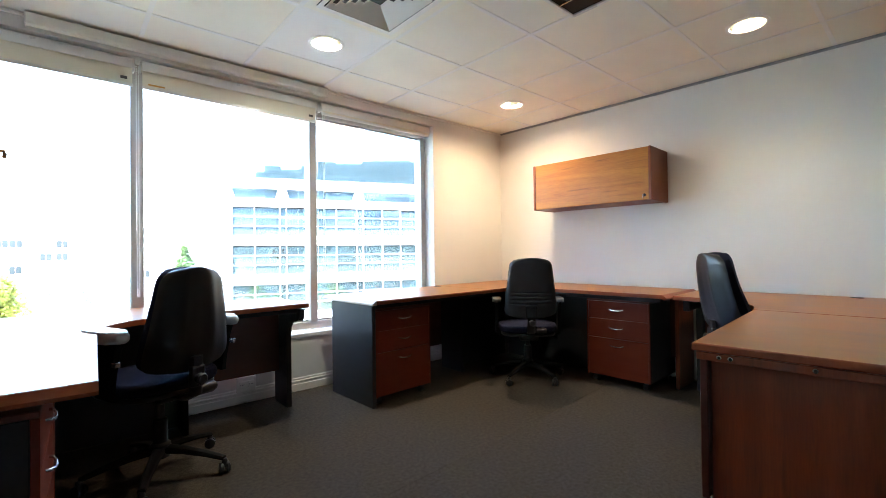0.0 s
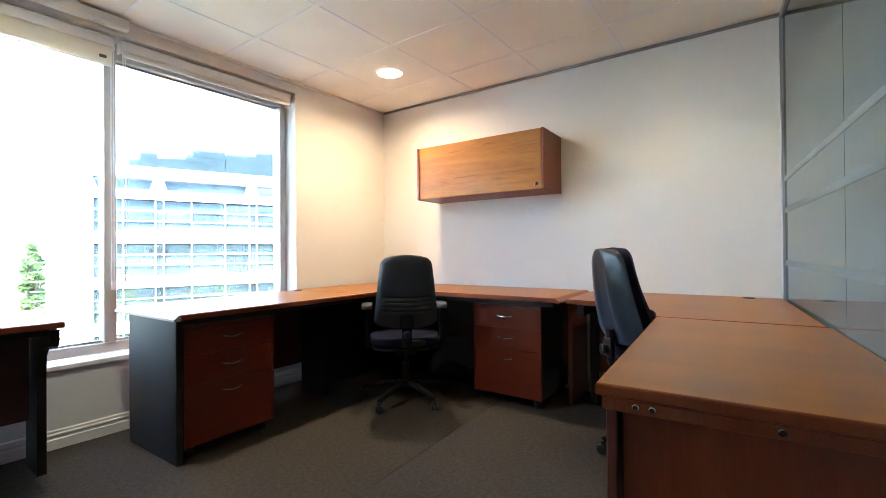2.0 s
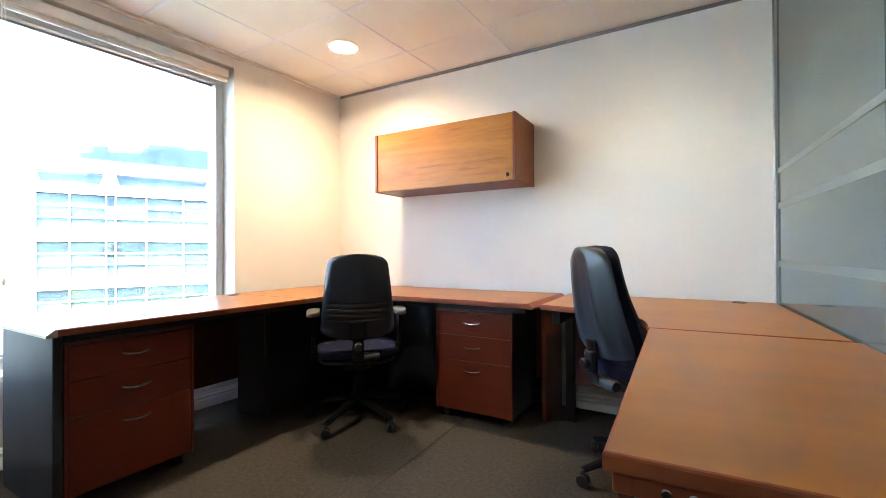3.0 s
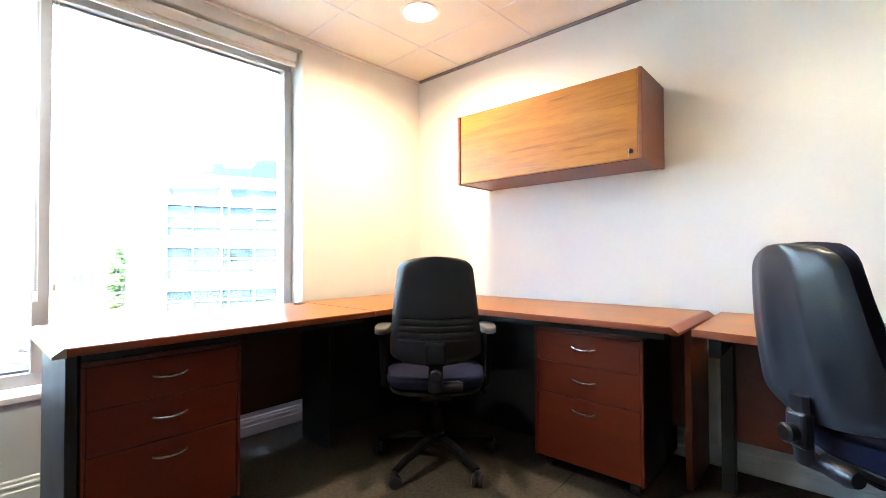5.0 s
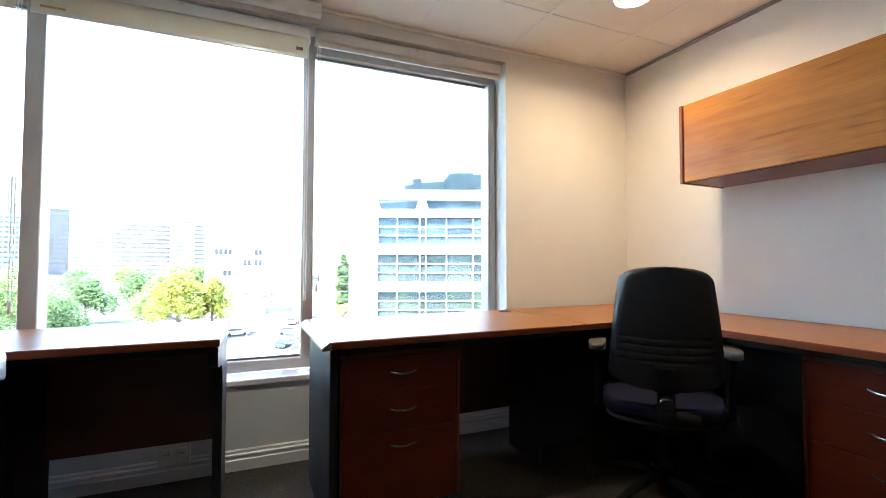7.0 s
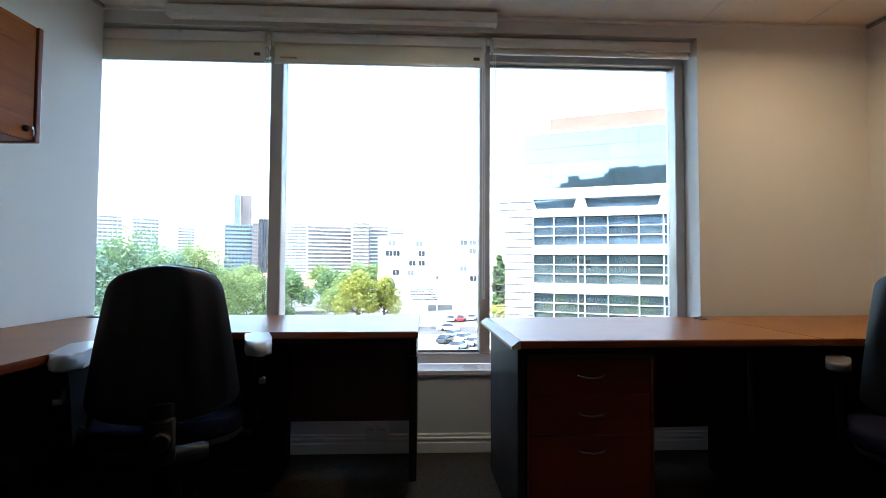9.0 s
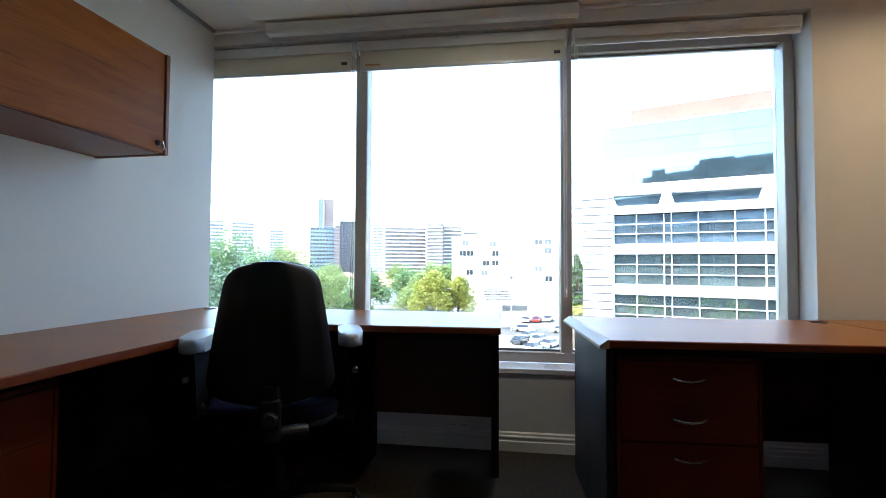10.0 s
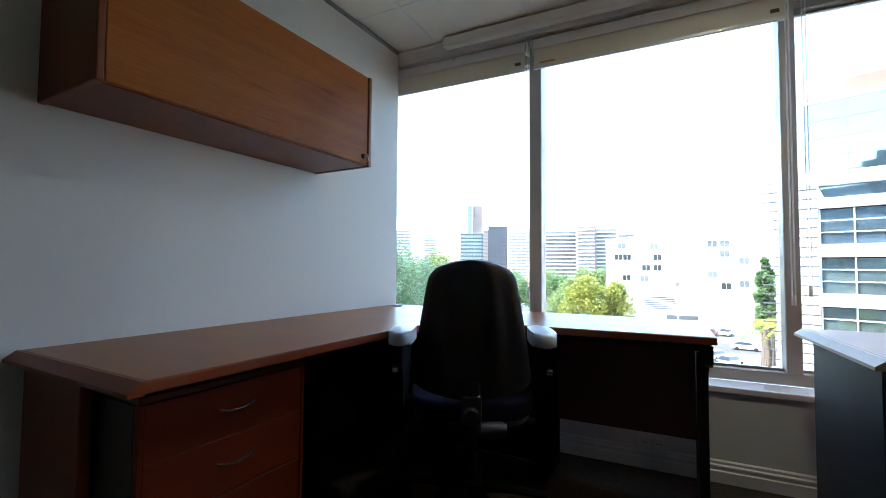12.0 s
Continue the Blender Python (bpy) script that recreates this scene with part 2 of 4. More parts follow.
REFLECTOR = surface("lamp_reflector", (0.78, 0.74, 0.66), 0.16, 0.05, 8, 100, 0.0, metal=1.0)
# near-black, stands in for the shade inside holes and behind slats
DARK = surface("dark_void", (0.01, 0.01, 0.01), 0.6, 0.1, 6, 100, 0.0)
PARTITION_GLASS = surface("backed_glass", (0.06, 0.078, 0.071), 0.06, 0.06, 1.2, 40, 0.0, gloss=0.5, rough_vary=0.03)
PALE_STRIPE = surface("pale_stripe", (0.13, 0.148, 0.14), 0.5, 0.12, 6, 120, 0.05)
FRAME_GREY = surface("partition_frame", (0.30, 0.31, 0.32), 0.35, 0.05, 5, 150, 0.02, metal=0.5)
GLOW = glowing("lamp_glow", (1.0, 0.86, 0.62), 9.0)

# ---- structure ----
N, H, WX = 3.82, 2.41, 0.15                      # window wall's face, ceiling, west wall's face
TURN_E, TURN_S = 2.0, 5.5                        # degrees by which the east side and the glass partition stand askew
EAST = pose(4.47, N, 0, 0, 0, TURN_E)            # frame of the east side: u = 0 on the wall, v = 0 on the window wall
WEST = pose(WX + 0.01, N, 0, 0, 0, -2.5)            # frame of the west wall
SOUTH = pose(4.58, 0.69, 0, 0, 0, TURN_S)        # frame of the partition: v = 0 on the glass, u runs west as negative


def structure(name, bm, mats, label, m=None, smooth=False):
    ob = new(name, finish(bm, name, mats, smooth))
    if m is not None:
        ob.matrix_basis = m
    return tagged(ob, label, name.split("_")[0], kind="structure")


WIN_L, WIN_R, WIN_B, WIN_T = -0.06, 3.462, 0.44, 2.32
bm = bmesh.new()
box(bm, -0.4, N, 0, 4.75, N + 0.3, WIN_B - 0.03)
box(bm, -0.4, N, WIN_T, 4.75, N + 0.3, H + 0.25)
box(bm, WIN_R, N, WIN_B - 0.03, 4.75, N + 0.3, WIN_T)
box(bm, -0.4, N, WIN_B - 0.03, WIN_L, N + 0.3, WIN_T)
structure("wall_north", bm, WALL, "cream painted wall around the wide office window")
structure("wall_west", one_box(-0.25, -4.1, 0, 0, -0.001, H + 0.25), WALL, "white painted wall behind the hanging cupboard", WEST)
structure("wall_east", one_box(0, -3.5, 0, 0.2, 0.0, H + 0.25), WALL, "white painted wall behind the desks", EAST)

# ceiling: lay-in tiles in a white grid
GX, GY, T = 2.268, 3.39, 0.61
bm = bmesh.new()
box(bm, -0.05, -0.2, H + 0.14, 4.75, N + 0.3, H + 0.25)
LAMP_CELLS = {(-1, 0), (2, 0), (2, -3)}


def holed_tile(bm, x0, y0, mat=0, r=0.095, n=40):
    """A tile with a round hole in its middle."""
    c, half = Vector((x0 + T / 2, y0 + T / 2, H)), T / 2 - 0.004
    rows = [[], [], []]
    for i in range(n):
        dx, dy = math.cos(2 * math.pi * i / n), math.sin(2 * math.pi * i / n)
        k = half / max(abs(dx), abs(dy))
        rows[0].append(bm.verts.new(c + Vector((dx * k, dy * k, 0))))
        rows[1].append(bm.verts.new(c + Vector((dx * r, dy * r, 0))))
        rows[2].append(bm.verts.new(c + Vector((dx * r, dy * r, 0.02))))
    for a, b in zip(rows, rows[1:]):
        for i in range(n):
            bm.faces.new((a[i], a[(i + 1) % n], b[(i + 1) % n], b[i])).material_index = mat


for i in range(-4, 5):
    for j in range(-7, 2):
        x0, y0 = GX + T * i, GY + T * (j - 1)
        if (i, j) == (-1, -1):
            continue
        if (i, j) in LAMP_CELLS:
            holed_tile(bm, x0, y0, 2 if i < 0 else 0)
            continue
        xa, xb, ya, yb = max(x0, WX - 0.2), min(x0 + T, 4.7), max(y0, 0.0), min(y0 + T, N)
        if xb - xa > 0.03 and yb - ya > 0.03:
            box(bm, xa + 0.004, ya + 0.004, H, xb - 0.004, yb - 0.004, H + 0.02, 0.006)
for i in range(-4, 5):
    x = GX + T * i
    if WX - 0.2 < x < 4.6:
        box(bm, x - 0.012, 0.0, H - 0.0035, x + 0.012, N, H + 0.03, mat=1)
for j in range(-6, 2):
    y = GY + T * j
    if 0 < y < N:
        box(bm, WX - 0.2, y - 0.012, H - 0.003, 4.7, y + 0.012, H + 0.03, mat=1)
structure("ceiling", bm, [CEIL, GRID, WHITE_TILE], "beige mineral ceiling tiles in a white grid")
structure("trim_north", one_box(WX + 0.01, N - 0.018, H - 0.02, 4.47, N, H - 0.004), WHITE, "white angle trim along the ceiling's edge")
structure("trim_east", one_box(-0.018, -3.2, H - 0.02, 0, -0.02, H - 0.004), FRAME_GREY, "grey angle trim along the ceiling's edge", EAST)
structure("trim_west", one_box(0, -3.7, H - 0.02, 0.018, -0.02, H - 0.004), FRAME_GREY, "grey angle trim along the ceiling's edge", WEST)


def skirting(name, length, m):
    """White moulded skirting of three steps along local x, its face towards -y."""
    bm = bmesh.new()
    prof = [(0, 0), (-0.016, 0), (-0.016, 0.052), (-0.012, 0.056), (-0.012, 0.066), (-0.015, 0.07), (-0.015, 0.078), (-0.009, 0.083), (-0.009, 0.094), (-0.004, 0.1), (0, 0.1)]
    a = [bm.verts.new((0, y, z)) for y, z in prof]
    b = [bm.verts.new((length, y, z)) for y, z in prof]
    for i in range(len(prof) - 1):
        bm.faces.new((a[i], a[i + 1], b[i + 1], b[i]))
    bm.faces.new(a[::-1])
    bm.faces.new(b)
    return structure(name, bm, WHITE, "white moulded skirting board", m)


skirting("baseboard_north", 4.29, pose(WX + 0.012, N, 0))
skirting("baseboard_east", 3.1, EAST @ pose(0, -0.02, 0, 0, 0, -90))
skirting("baseboard_west", 3.5, WEST @ pose(0, -3.52, 0, 0, 0, 90))

# floor: carpet tiles on a slab
floor = structure("floor", one_box(-0.1, -0.2, -0.3, 4.75, N + 0.3, -0.006), DARK, "dark grey carpet tile floor")
CARPET_FRAME = pose(2.216, 2.147, 0, 0, 0, 3.7)


def in_room(x, y):
    return WX - 0.35 < x < 4.9 and -0.2 < y < N + 0.35


def carpet_tile(gap):
    return finish(one_box(0.0001, gap, -0.006, 0.4999, 0.4999, 0.0, 0.0002), "carpet_tile", CARPET)


carpet_plain, carpet_gap = carpet_tile(0.0001), carpet_tile(0.003)

# window
win = thing("window_1", pose(0, 0, 0), "wide three-bay aluminium office window with clear panes", "window", kind="structure")
FY0, FY1 = 3.985, 4.055
BAYS = [(-0.04, 1.012), (1.085, 2.229), (2.292, 3.404)]
for a, b in ((WIN_L + 0.002, -0.04), (1.012, 1.085), (2.229, 2.292), (3.404, WIN_R - 0.002)):
    part("mullion", one_box(a, FY0 - 0.035, WIN_B + 0.06, b, FY1, WIN_T - 0.1, 0.004), ALU, win)
part("window_frame", one_box(WIN_L + 0.002, FY0 - 0.02, WIN_B, WIN_R - 0.002, FY1, WIN_B + 0.06, 0.004), ALU, win)
part("window_frame", one_box(WIN_L + 0.002, FY0 - 0.02, WIN_T - 0.1, WIN_R - 0.002, FY1, WIN_T, 0.004), ALU, win)
for a, b in BAYS:
    g = part("pane", one_box(a, 4.02, WIN_B + 0.06, b, 4.026, WIN_T - 0.1), GLASS, win)
    g.visible_shadow = False
    for s in ((a, WIN_B + 0.06, b, WIN_B + 0.072), (a, WIN_T - 0.112, b, WIN_T - 0.1)):
        part("gasket", one_box(s[0], 4.0, s[1], s[2], 4.018, s[3], 0.002), FRAME_GREY, win)
part("window_sill", one_box(WIN_L + 0.002, N + 0.001, WIN_B - 0.029, WX + 0.011, FY0 - 0.02, WIN_B - 0.002), SILL, win)
part("window_sill", one_box(WX + 0.012, N - 0.012, WIN_B - 0.03, WIN_R - 0.002, FY0 - 0.02, WIN_B - 0.001, 0.005, 2), SILL, win, "white painted sill")


def roller_blind(x0, x1, drop, label, chain_x, chain_low):
    """A cream roller blind, wound up: white head rail, roll, hanging strip, bottom bar, bead chain."""
    y = 3.872
    b = thing("roller_blind", pose(x0, y, 2.305), label, "blind", "roller blinds over the window")
    w = x1 - x0
    bm = bmesh.new()
    box(bm, 0.0, -0.034, -0.014, w, 0.034, 0.0, 0.004)
    part("head_rail", bm, RAIL_WHITE, b)
    bm = bmesh.new()
    lathe(bm, [(0.026, 0.012), (0.026, w - 0.012)], 20, pose(0, -0.004, -0.044, 0, 90, 0))
    part("roll", bm, RAIL_WHITE if drop < 0.1 else FABRIC, b, "", True)
    for s in (0.0, w - 0.008):
        part("bracket", one_box(s, -0.03, -0.075, s + 0.008, 0.03, -0.012, 0.003), RAIL_WHITE, b)
    part("fascia", one_box(0.01, -0.036, -0.062, w - 0.01, -0.031, -0.012, 0.002), RAIL_WHITE, b, "white aluminium fascia")
    part("fabric", one_box(0.014, -0.024, -drop, w - 0.014, -0.0225, -0.05), FABRIC, b, "cream blind cloth")
    part("bottom_bar", one_box(0.012, -0.031, -drop - 0.012, w - 0.012, -0.017, -drop + 0.008, 0.004, 2), RAIL_WHITE, b)
    if drop > 0.1:
        part("end_tag", one_box(w - 0.075, -0.0275, -drop + 0.03, w - 0.04, -0.0245, -drop + 0.048, 0.001), GREY_PAD, b, "small grey maker's tag")
    bm = bmesh.new()
    z = -0.05
    while z > chain_low - 2.305:
        for s in (-0.006, 0.006):
            lathe(bm, [(0.0006, -0.0042), (0.0032, -0.0024), (0.0032, 0.0024), (0.0006, 0.0042)], 6, pose(chain_x - x0 + s, -0.045, z))
        z -= 0.0105
    part("bead_chain", bm, RAIL_WHITE, b)
    bm = bmesh.new()
    lathe(bm, [(0.003, -0.024), (0.007, -0.016), (0.0075, 0.0), (0.006, 0.018), (0.003, 0.022)], 12, pose(chain_x - x0, -0.045, chain_low - 2.305 + 0.03))
    part("chain_weight", bm, RAIL_WHITE, b, "clear plastic chain weight", True)
    return b


roller_blind(-0.03, 1.03, 0.165, "cream roller blind wound up under the window's head", 1.04, 0.80)
roller_blind(1.055, 2.255, 0.165, "wide cream roller blind wound up, with an orange tape mark", 2.236, 0.82)
roller_blind(2.28, 3.44, 0.085, "cream roller blind wound up fully into its head rail", 2.296, 0.86)
tag_strip = new("tape_mark", finish(one_box(1.10, 3.8465, 2.158, 1.19, 3.8475, 2.168), "tape_mark", surface("orange_tape", (0.6, 0.32, 0.08), 0.5, 0.1)))
tagged(tag_strip, "faded orange tape mark stuck on the blind", "tape")

strip = thing("strip_light", pose(0.535, 3.745, 2.335), "long white enamelled strip fixture under the ceiling, unlit", "light fixture")
bm = bmesh.new()
prof = [(0.0, 0.012), (0.006, 0.0), (0.05, 0.0), (0.066, 0.018), (0.066, 0.058), (0.0, 0.058)]
a = [bm.verts.new((0, y, z)) for y, z in prof]
b = [bm.verts.new((1.76, y, z)) for y, z in prof]
for i in range(len(prof)):
    k = (i + 1) % len(prof)
    bm.faces.new((a[i], a[k], b[k], b[i]))
bm.faces.new(a[::-1])
bm.faces.new(b)
part("housing", bm, STRIP, strip)
for x in (-0.006, 1.76):
    part("end_cap", one_box(x, -0.002, -0.002, x + 0.006, 0.068, 0.06, 0.002), RAIL_WHITE, strip)
for x in (0.2, 1.5):
    part("mounting_bracket", one_box(x, 0.02, 0.058, x + 0.04, 0.075, 0.075, 0.002), RAIL_WHITE, strip)

# glass partition
glass_wall = thing("wall_glass", SOUTH, "grey-green backed glass partition with slim aluminium frame", "partition", kind="structure")
part("post", one_box(-0.035, -0.05, 0, 0.0, 0.012, H, 0.003), FRAME_GREY, glass_wall)
part("head_rail", one_box(-4.6, -0.05, H - 0.045, -0.037, 0.012, H - 0.005, 0.003), FRAME_GREY, glass_wall)
part("floor_rail", one_box(-4.6, -0.05, 0, -0.037, 0.012, 0.06, 0.003), FRAME_GREY, glass_wall)
for i in range(4):
    part("glass_panel", one_box(-0.04 - 1.26 * (i + 1) + 0.002, -0.03, 0.062, -0.04 - 1.26 * i - 0.002, 0.0, H - 0.047, 0.0015), PARTITION_GLASS, glass_wall)
# three level stripes paler than the glass
for z, h in ((0.932, 0.032), (1.232, 0.032), (1.416, 0.028)):
    part("glass_stripe", one_box(-3.0, 0.0005, z, -0.04, 0.0015, z + h), PALE_STRIPE, glass_wall, "pale level stripe along the glass")
structure("wall_south", one_box(-4.9, -0.25, 0, 0.3, -0.06, H + 0.25), WALL, "plain wall behind the glass partition", SOUTH)

# ---- ceiling fixtures ----


def downlight(x, y, watts, colour):
    d = thing("downlight", pose(x, y, H), "round recessed ceiling downlight, switched on", "light", "recessed downlights")
    bm = bmesh.new()
    lathe(bm, [(0.112, -0.0005), (0.112, -0.004), (0.106, -0.007), (0.094, -0.006), (0.09, -0.001)], 40, closed=False)
    part("trim_ring", bm, WHITE, d, "", True)
    bm = bmesh.new()
    lathe(bm, [(0.092, -0.003), (0.09, 0.015), (0.082, 0.06), (0.072, 0.1)], 40, closed=False)
    part("reflector", bm, REFLECTOR, d, "shiny metal reflector", True)
    bm = bmesh.new()
    lathe(bm, [(0.073, 0.1), (0.073, 0.104)], 40)
    part("diffuser", bm, GLOW, d, "glowing lamp face")
    if watts:
        l = new("downlight_lamp", bpy.data.lights.new("downlight_lamp", "AREA"))
        l.data.shape, l.data.size, l.data.energy, l.data.color = "DISK", 0.13, watts, colour
        l.matrix_basis = pose(x, y, H + 0.022)
    return d


for x, y, watts, colour in ((1.963, 3.085, 0.28, NEUTRAL), (3.793, 3.085, 0.66, WARM), (3.793, 1.255, 0.015, WARM)):
    downlight(x, y, watts, colour)

vent = thing("ceiling_vent", pose(1.963, 2.475, H), "white square four-way air diffuser set in the ceiling", "vent")
# dark plate: the shade between the slats is put into its colour
part("backing", one_box(-0.3, -0.3, 0.026, 0.3, 0.3, 0.03), DARK, vent)
for k in range(7):
    r = 0.302 - 0.036 * k if k else 0.302
    w = 0.058 if k == 0 else 0.028
    bm = bmesh.new()
    for q in range(4):
        m = pose(0, 0, 0, 0, 0, 90 * q)
        z0, z1 = (-0.003, -0.002) if k == 0 else (-0.012, -0.009) if k == 1 else (-0.011, 0.008)
        r0 = r if k == 0 else 0.243 - 0.036 * (k - 1)
        vs = [m @ Vector(p) for p in ((-r0, -r0, z0), (r0, -r0, z0), (r0 - w, -r0 + w, z1), (-r0 + w, -r0 + w, z1))]
        lo = [bm.verts.new(v) for v in vs]
        hi = [bm.verts.new(v + Vector((0, 0, 0.002))) for v in vs]
        bm.faces.new(lo[::-1])
        bm.faces.new(hi)
        for i in range(4):
            bm.faces.new((lo[i], lo[(i + 1) % 4], hi[(i + 1) % 4], hi[i]))
    part("plate" if k == 0 else "slat", bm, CEIL if k == 0 else WHITE, vent)

louvre = thing("louvre_light", pose(2.585, 1.42, H), "recessed ceiling fixture with mirror louvres, unlit", "light fixture")
part("tray", one_box(-0.3, -0.46, -0.006, 0.3, 0.46, -0.004), DARK, louvre)
for a in ((-0.3, -0.46, 0.3, -0.44), (-0.3, 0.44, 0.3, 0.46), (-0.3, -0.44, -0.28, 0.44), (0.28, -0.44, 0.3, 0.44)):
    part("rim", one_box(a[0], a[1], -0.018, a[2], a[3], -0.0065, 0.002), RAIL_WHITE, louvre)
for k in range(1, 4):
    part("long_blade", one_box(-0.28 + 0.14 * k - 0.006, -0.44, -0.016, -0.28 + 0.14 * k + 0.006, 0.44, -0.0065, 0.002), REFLECTOR, louvre)
for k in range(1, 10):
    part("cross_blade", one_box(-0.28, -0.44 + 0.088 * k - 0.003, -0.005, 0.28, -0.44 + 0.088 * k + 0.003, -0.001, 0.001), REFLECTOR, louvre)

# ---- desks ----
TOP, THICK = 0.74, 0.028


def table_top(parent, pts, wood_mat, name="tabletop"):
    return part(name, prism(bmesh.new(), pts, TOP - THICK, TOP, 0.005, 2, 1, 0), [wood_mat, EDGE], parent)


def moulding(parent, p0, p1, out):
    """A sloping edge moulding along an end from p0 to p1; out: the way it faces."""
    bm = bmesh.new()
    p0, p1, o = Vector((*p0, 0)), Vector((*p1, 0)), Vector((*out, 0))
    prof = [(0.0, TOP), (0.006, TOP), (0.034, TOP - 0.02), (0.034, TOP - 0.03), (0.0, TOP - 0.03)]
    rows = [[bm.verts.new(p + o * d + Vector((0, 0, z))) for d, z in prof] for p in (p0, p1)]
    n = len(prof)
    for i in range(n):
        bm.faces.new((rows[0][i], rows[0][(i + 1) % n], rows[1][(i + 1) % n], rows[1][i]))
    bm.faces.new(rows[0][::-1])
    bm.faces.new(rows[1])
    return part("edge_moulding", bm, EDGE, parent, "sloping reddish edge moulding")


def grommet(parent, x, y):
    bm = bmesh.new()
    lathe(bm, [(0.034, TOP - 0.002), (0.034, TOP + 0.003), (0.028, TOP + 0.004), (0.026, TOP + 0.001)], 24, pose(x, y, 0))
    return part("cable_grommet", bm, BLACK_PLASTIC, parent, "black plastic cable grommet", True)


def bracket_leg(parent, x, y_back, y_mid, y_front, thick=0.035):
    """A black panel leg in the y-z plane that curls forward under the top."""
    bm = bmesh.new()
    s = 1 if y_front < y_mid else -1
    pts = [(y_back, 0.0), (y_back, 0.7)] + [(y_front, 0.7), (y_front, 0.655)]
    pts += [(y_front + s * 0.012, 0.63), (y_front + s * 0.05, 0.615), (y_mid - s * 0.06, 0.60), (y_mid - s * 0.015, 0.56), (y_mid, 0.49), (y_mid, 0.0)]
    lo = [bm.verts.new((x, y, z)) for y, z in pts]
    hi = [bm.verts.new((x + thick, y, z)) for y, z in pts]
    bm.faces.new(lo)
    bm.faces.new(hi[::-1])
    n = len(pts)
    for i in range(n):
        bm.faces.new((lo[i], lo[(i + 1) % n], hi[(i + 1) % n], hi[i]))
    return part("leg", bm, BLACK_METAL, parent, "black bracket leg")


# north-east straight desk by the window
d = thing("desk", EAST, "cherry-topped straight desk under the window with a black end panel", "desk", "office desks")
table_top(d, [(-2.235, -0.745), (-1.062, -0.745), (-1.062, -0.05), (-2.235, -0.05)], TOP_X)
# this moulding is paler than those of the other desks
moulding(d, (-2.235, -0.745), (-2.235, -0.05), (-1, 0)).data.materials[0] = surface("pale_edge", (0.42, 0.33, 0.24), 0.4, 0.15, 12, 120, 0.05)
part("end_panel", one_box(-2.23, -0.68, 0.0, -2.2, -0.13, TOP - THICK - 0.002, 0.003), BLACK_PANEL, d, "black laminate end panel")
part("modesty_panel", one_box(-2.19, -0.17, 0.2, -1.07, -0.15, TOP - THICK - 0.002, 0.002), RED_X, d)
part("rail", one_box(-2.19, -0.66, 0.675, -1.07, -0.6, 0.71, 0.003), BLACK_METAL, d)
grommet(d, -1.13, -0.14)
# corner desk with its wall-side wing
d = thing("desk", EAST, "cherry-topped corner desk with a curved front and a reddish end panel", "desk", "office desks")
pts = [(-1.058, -0.02), (-1.058, -0.745)] + arc((-0.95, -0.745), (-0.69, -0.76), (-0.675, -1.06), 12) + [(-0.675, -1.985), (-0.012, -1.985), (-0.012, -0.02)]
table_top(d, pts, TOP_Y)
part("leg_panel", one_box(-1.145, -0.47, 0.0, -1.115, -0.2, TOP - THICK - 0.002, 0.003), BLACK_PANEL, d)
part("modesty_panel", one_box(-1.1, -0.3, 0.008, -0.32, -0.28, TOP - THICK - 0.002, 0.002), BLACK_PANEL, d)
part("modesty_panel", one_box(-0.3, -1.24, 0.008, -0.28, -0.32, TOP - THICK - 0.002, 0.002), BLACK_PANEL, d)
part("corner_leg", one_box(-0.3, -0.3, 0.0, -0.2, -0.2, TOP - THICK - 0.002, 0.004), BLACK_METAL, d)
moulding(d, (-0.675, -1.985), (-0.012, -1.985), (0, -1))
part("end_panel", one_box(-0.35, -1.99, 0.0, -0.02, -1.962, TOP - THICK - 0.002, 0.003), RED_Z, d)
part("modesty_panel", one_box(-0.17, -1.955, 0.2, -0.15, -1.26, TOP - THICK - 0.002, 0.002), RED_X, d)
part("rail", one_box(-0.6, -1.95, 0.675, -0.54, -1.1, 0.71, 0.003), BLACK_METAL, d)

# south-east corner desk
d = thing("desk", pose(0, 0, 0), "cherry-topped corner desk beside the glass partition", "desk", "office desks")
pts = [(4.515, 1.775), (3.865, 1.735)] + arc((3.85, 1.62), (3.83, 1.2), (3.415, 1.165), 12) + [(3.470, 0.595), (4.555, 0.70)]
table_top(d, pts, TOP_Y)
grommet(d, 4.47, 0.86)
part("leg", one_box(4.27, 1.68, 0, 4.31, 1.73, 0.7, 0.004), BLACK_METAL, d)
part("bracket", prism(bmesh.new(), [(3.95, 1.66), (4.42, 1.69), (4.42, 1.735), (3.95, 1.7)], 0.63, 0.71, 0.006), BLACK_METAL, d)
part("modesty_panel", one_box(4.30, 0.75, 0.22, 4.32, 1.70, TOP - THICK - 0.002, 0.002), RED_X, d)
# south straight desk, seen from its end
d = thing("desk", pose(2.312, 1.078, 0, 0, 0, 4.3), "glossy cherry straight desk with a mahogany end panel and bolt holes", "desk", "office desks")
table_top(d, [(0, 0), (1.1, 0), (1.1, -0.58), (0.0, -0.6)], TOP_Y)
part("end_panel", one_box(0.06, -0.58, 0.0, 0.088, -0.042, TOP - THICK - 0.002, 0.004), RED_Z, d, "mahogany veneer end panel")
part("modesty_panel", one_box(0.035, -0.038, 0.2, 0.85, -0.014, TOP - THICK - 0.002, 0.003), RED_X, d)
part("apron", one_box(0.004, -0.59, 0.684, 0.058, -0.012, TOP - THICK - 0.001, 0.002), RED_Z, d)
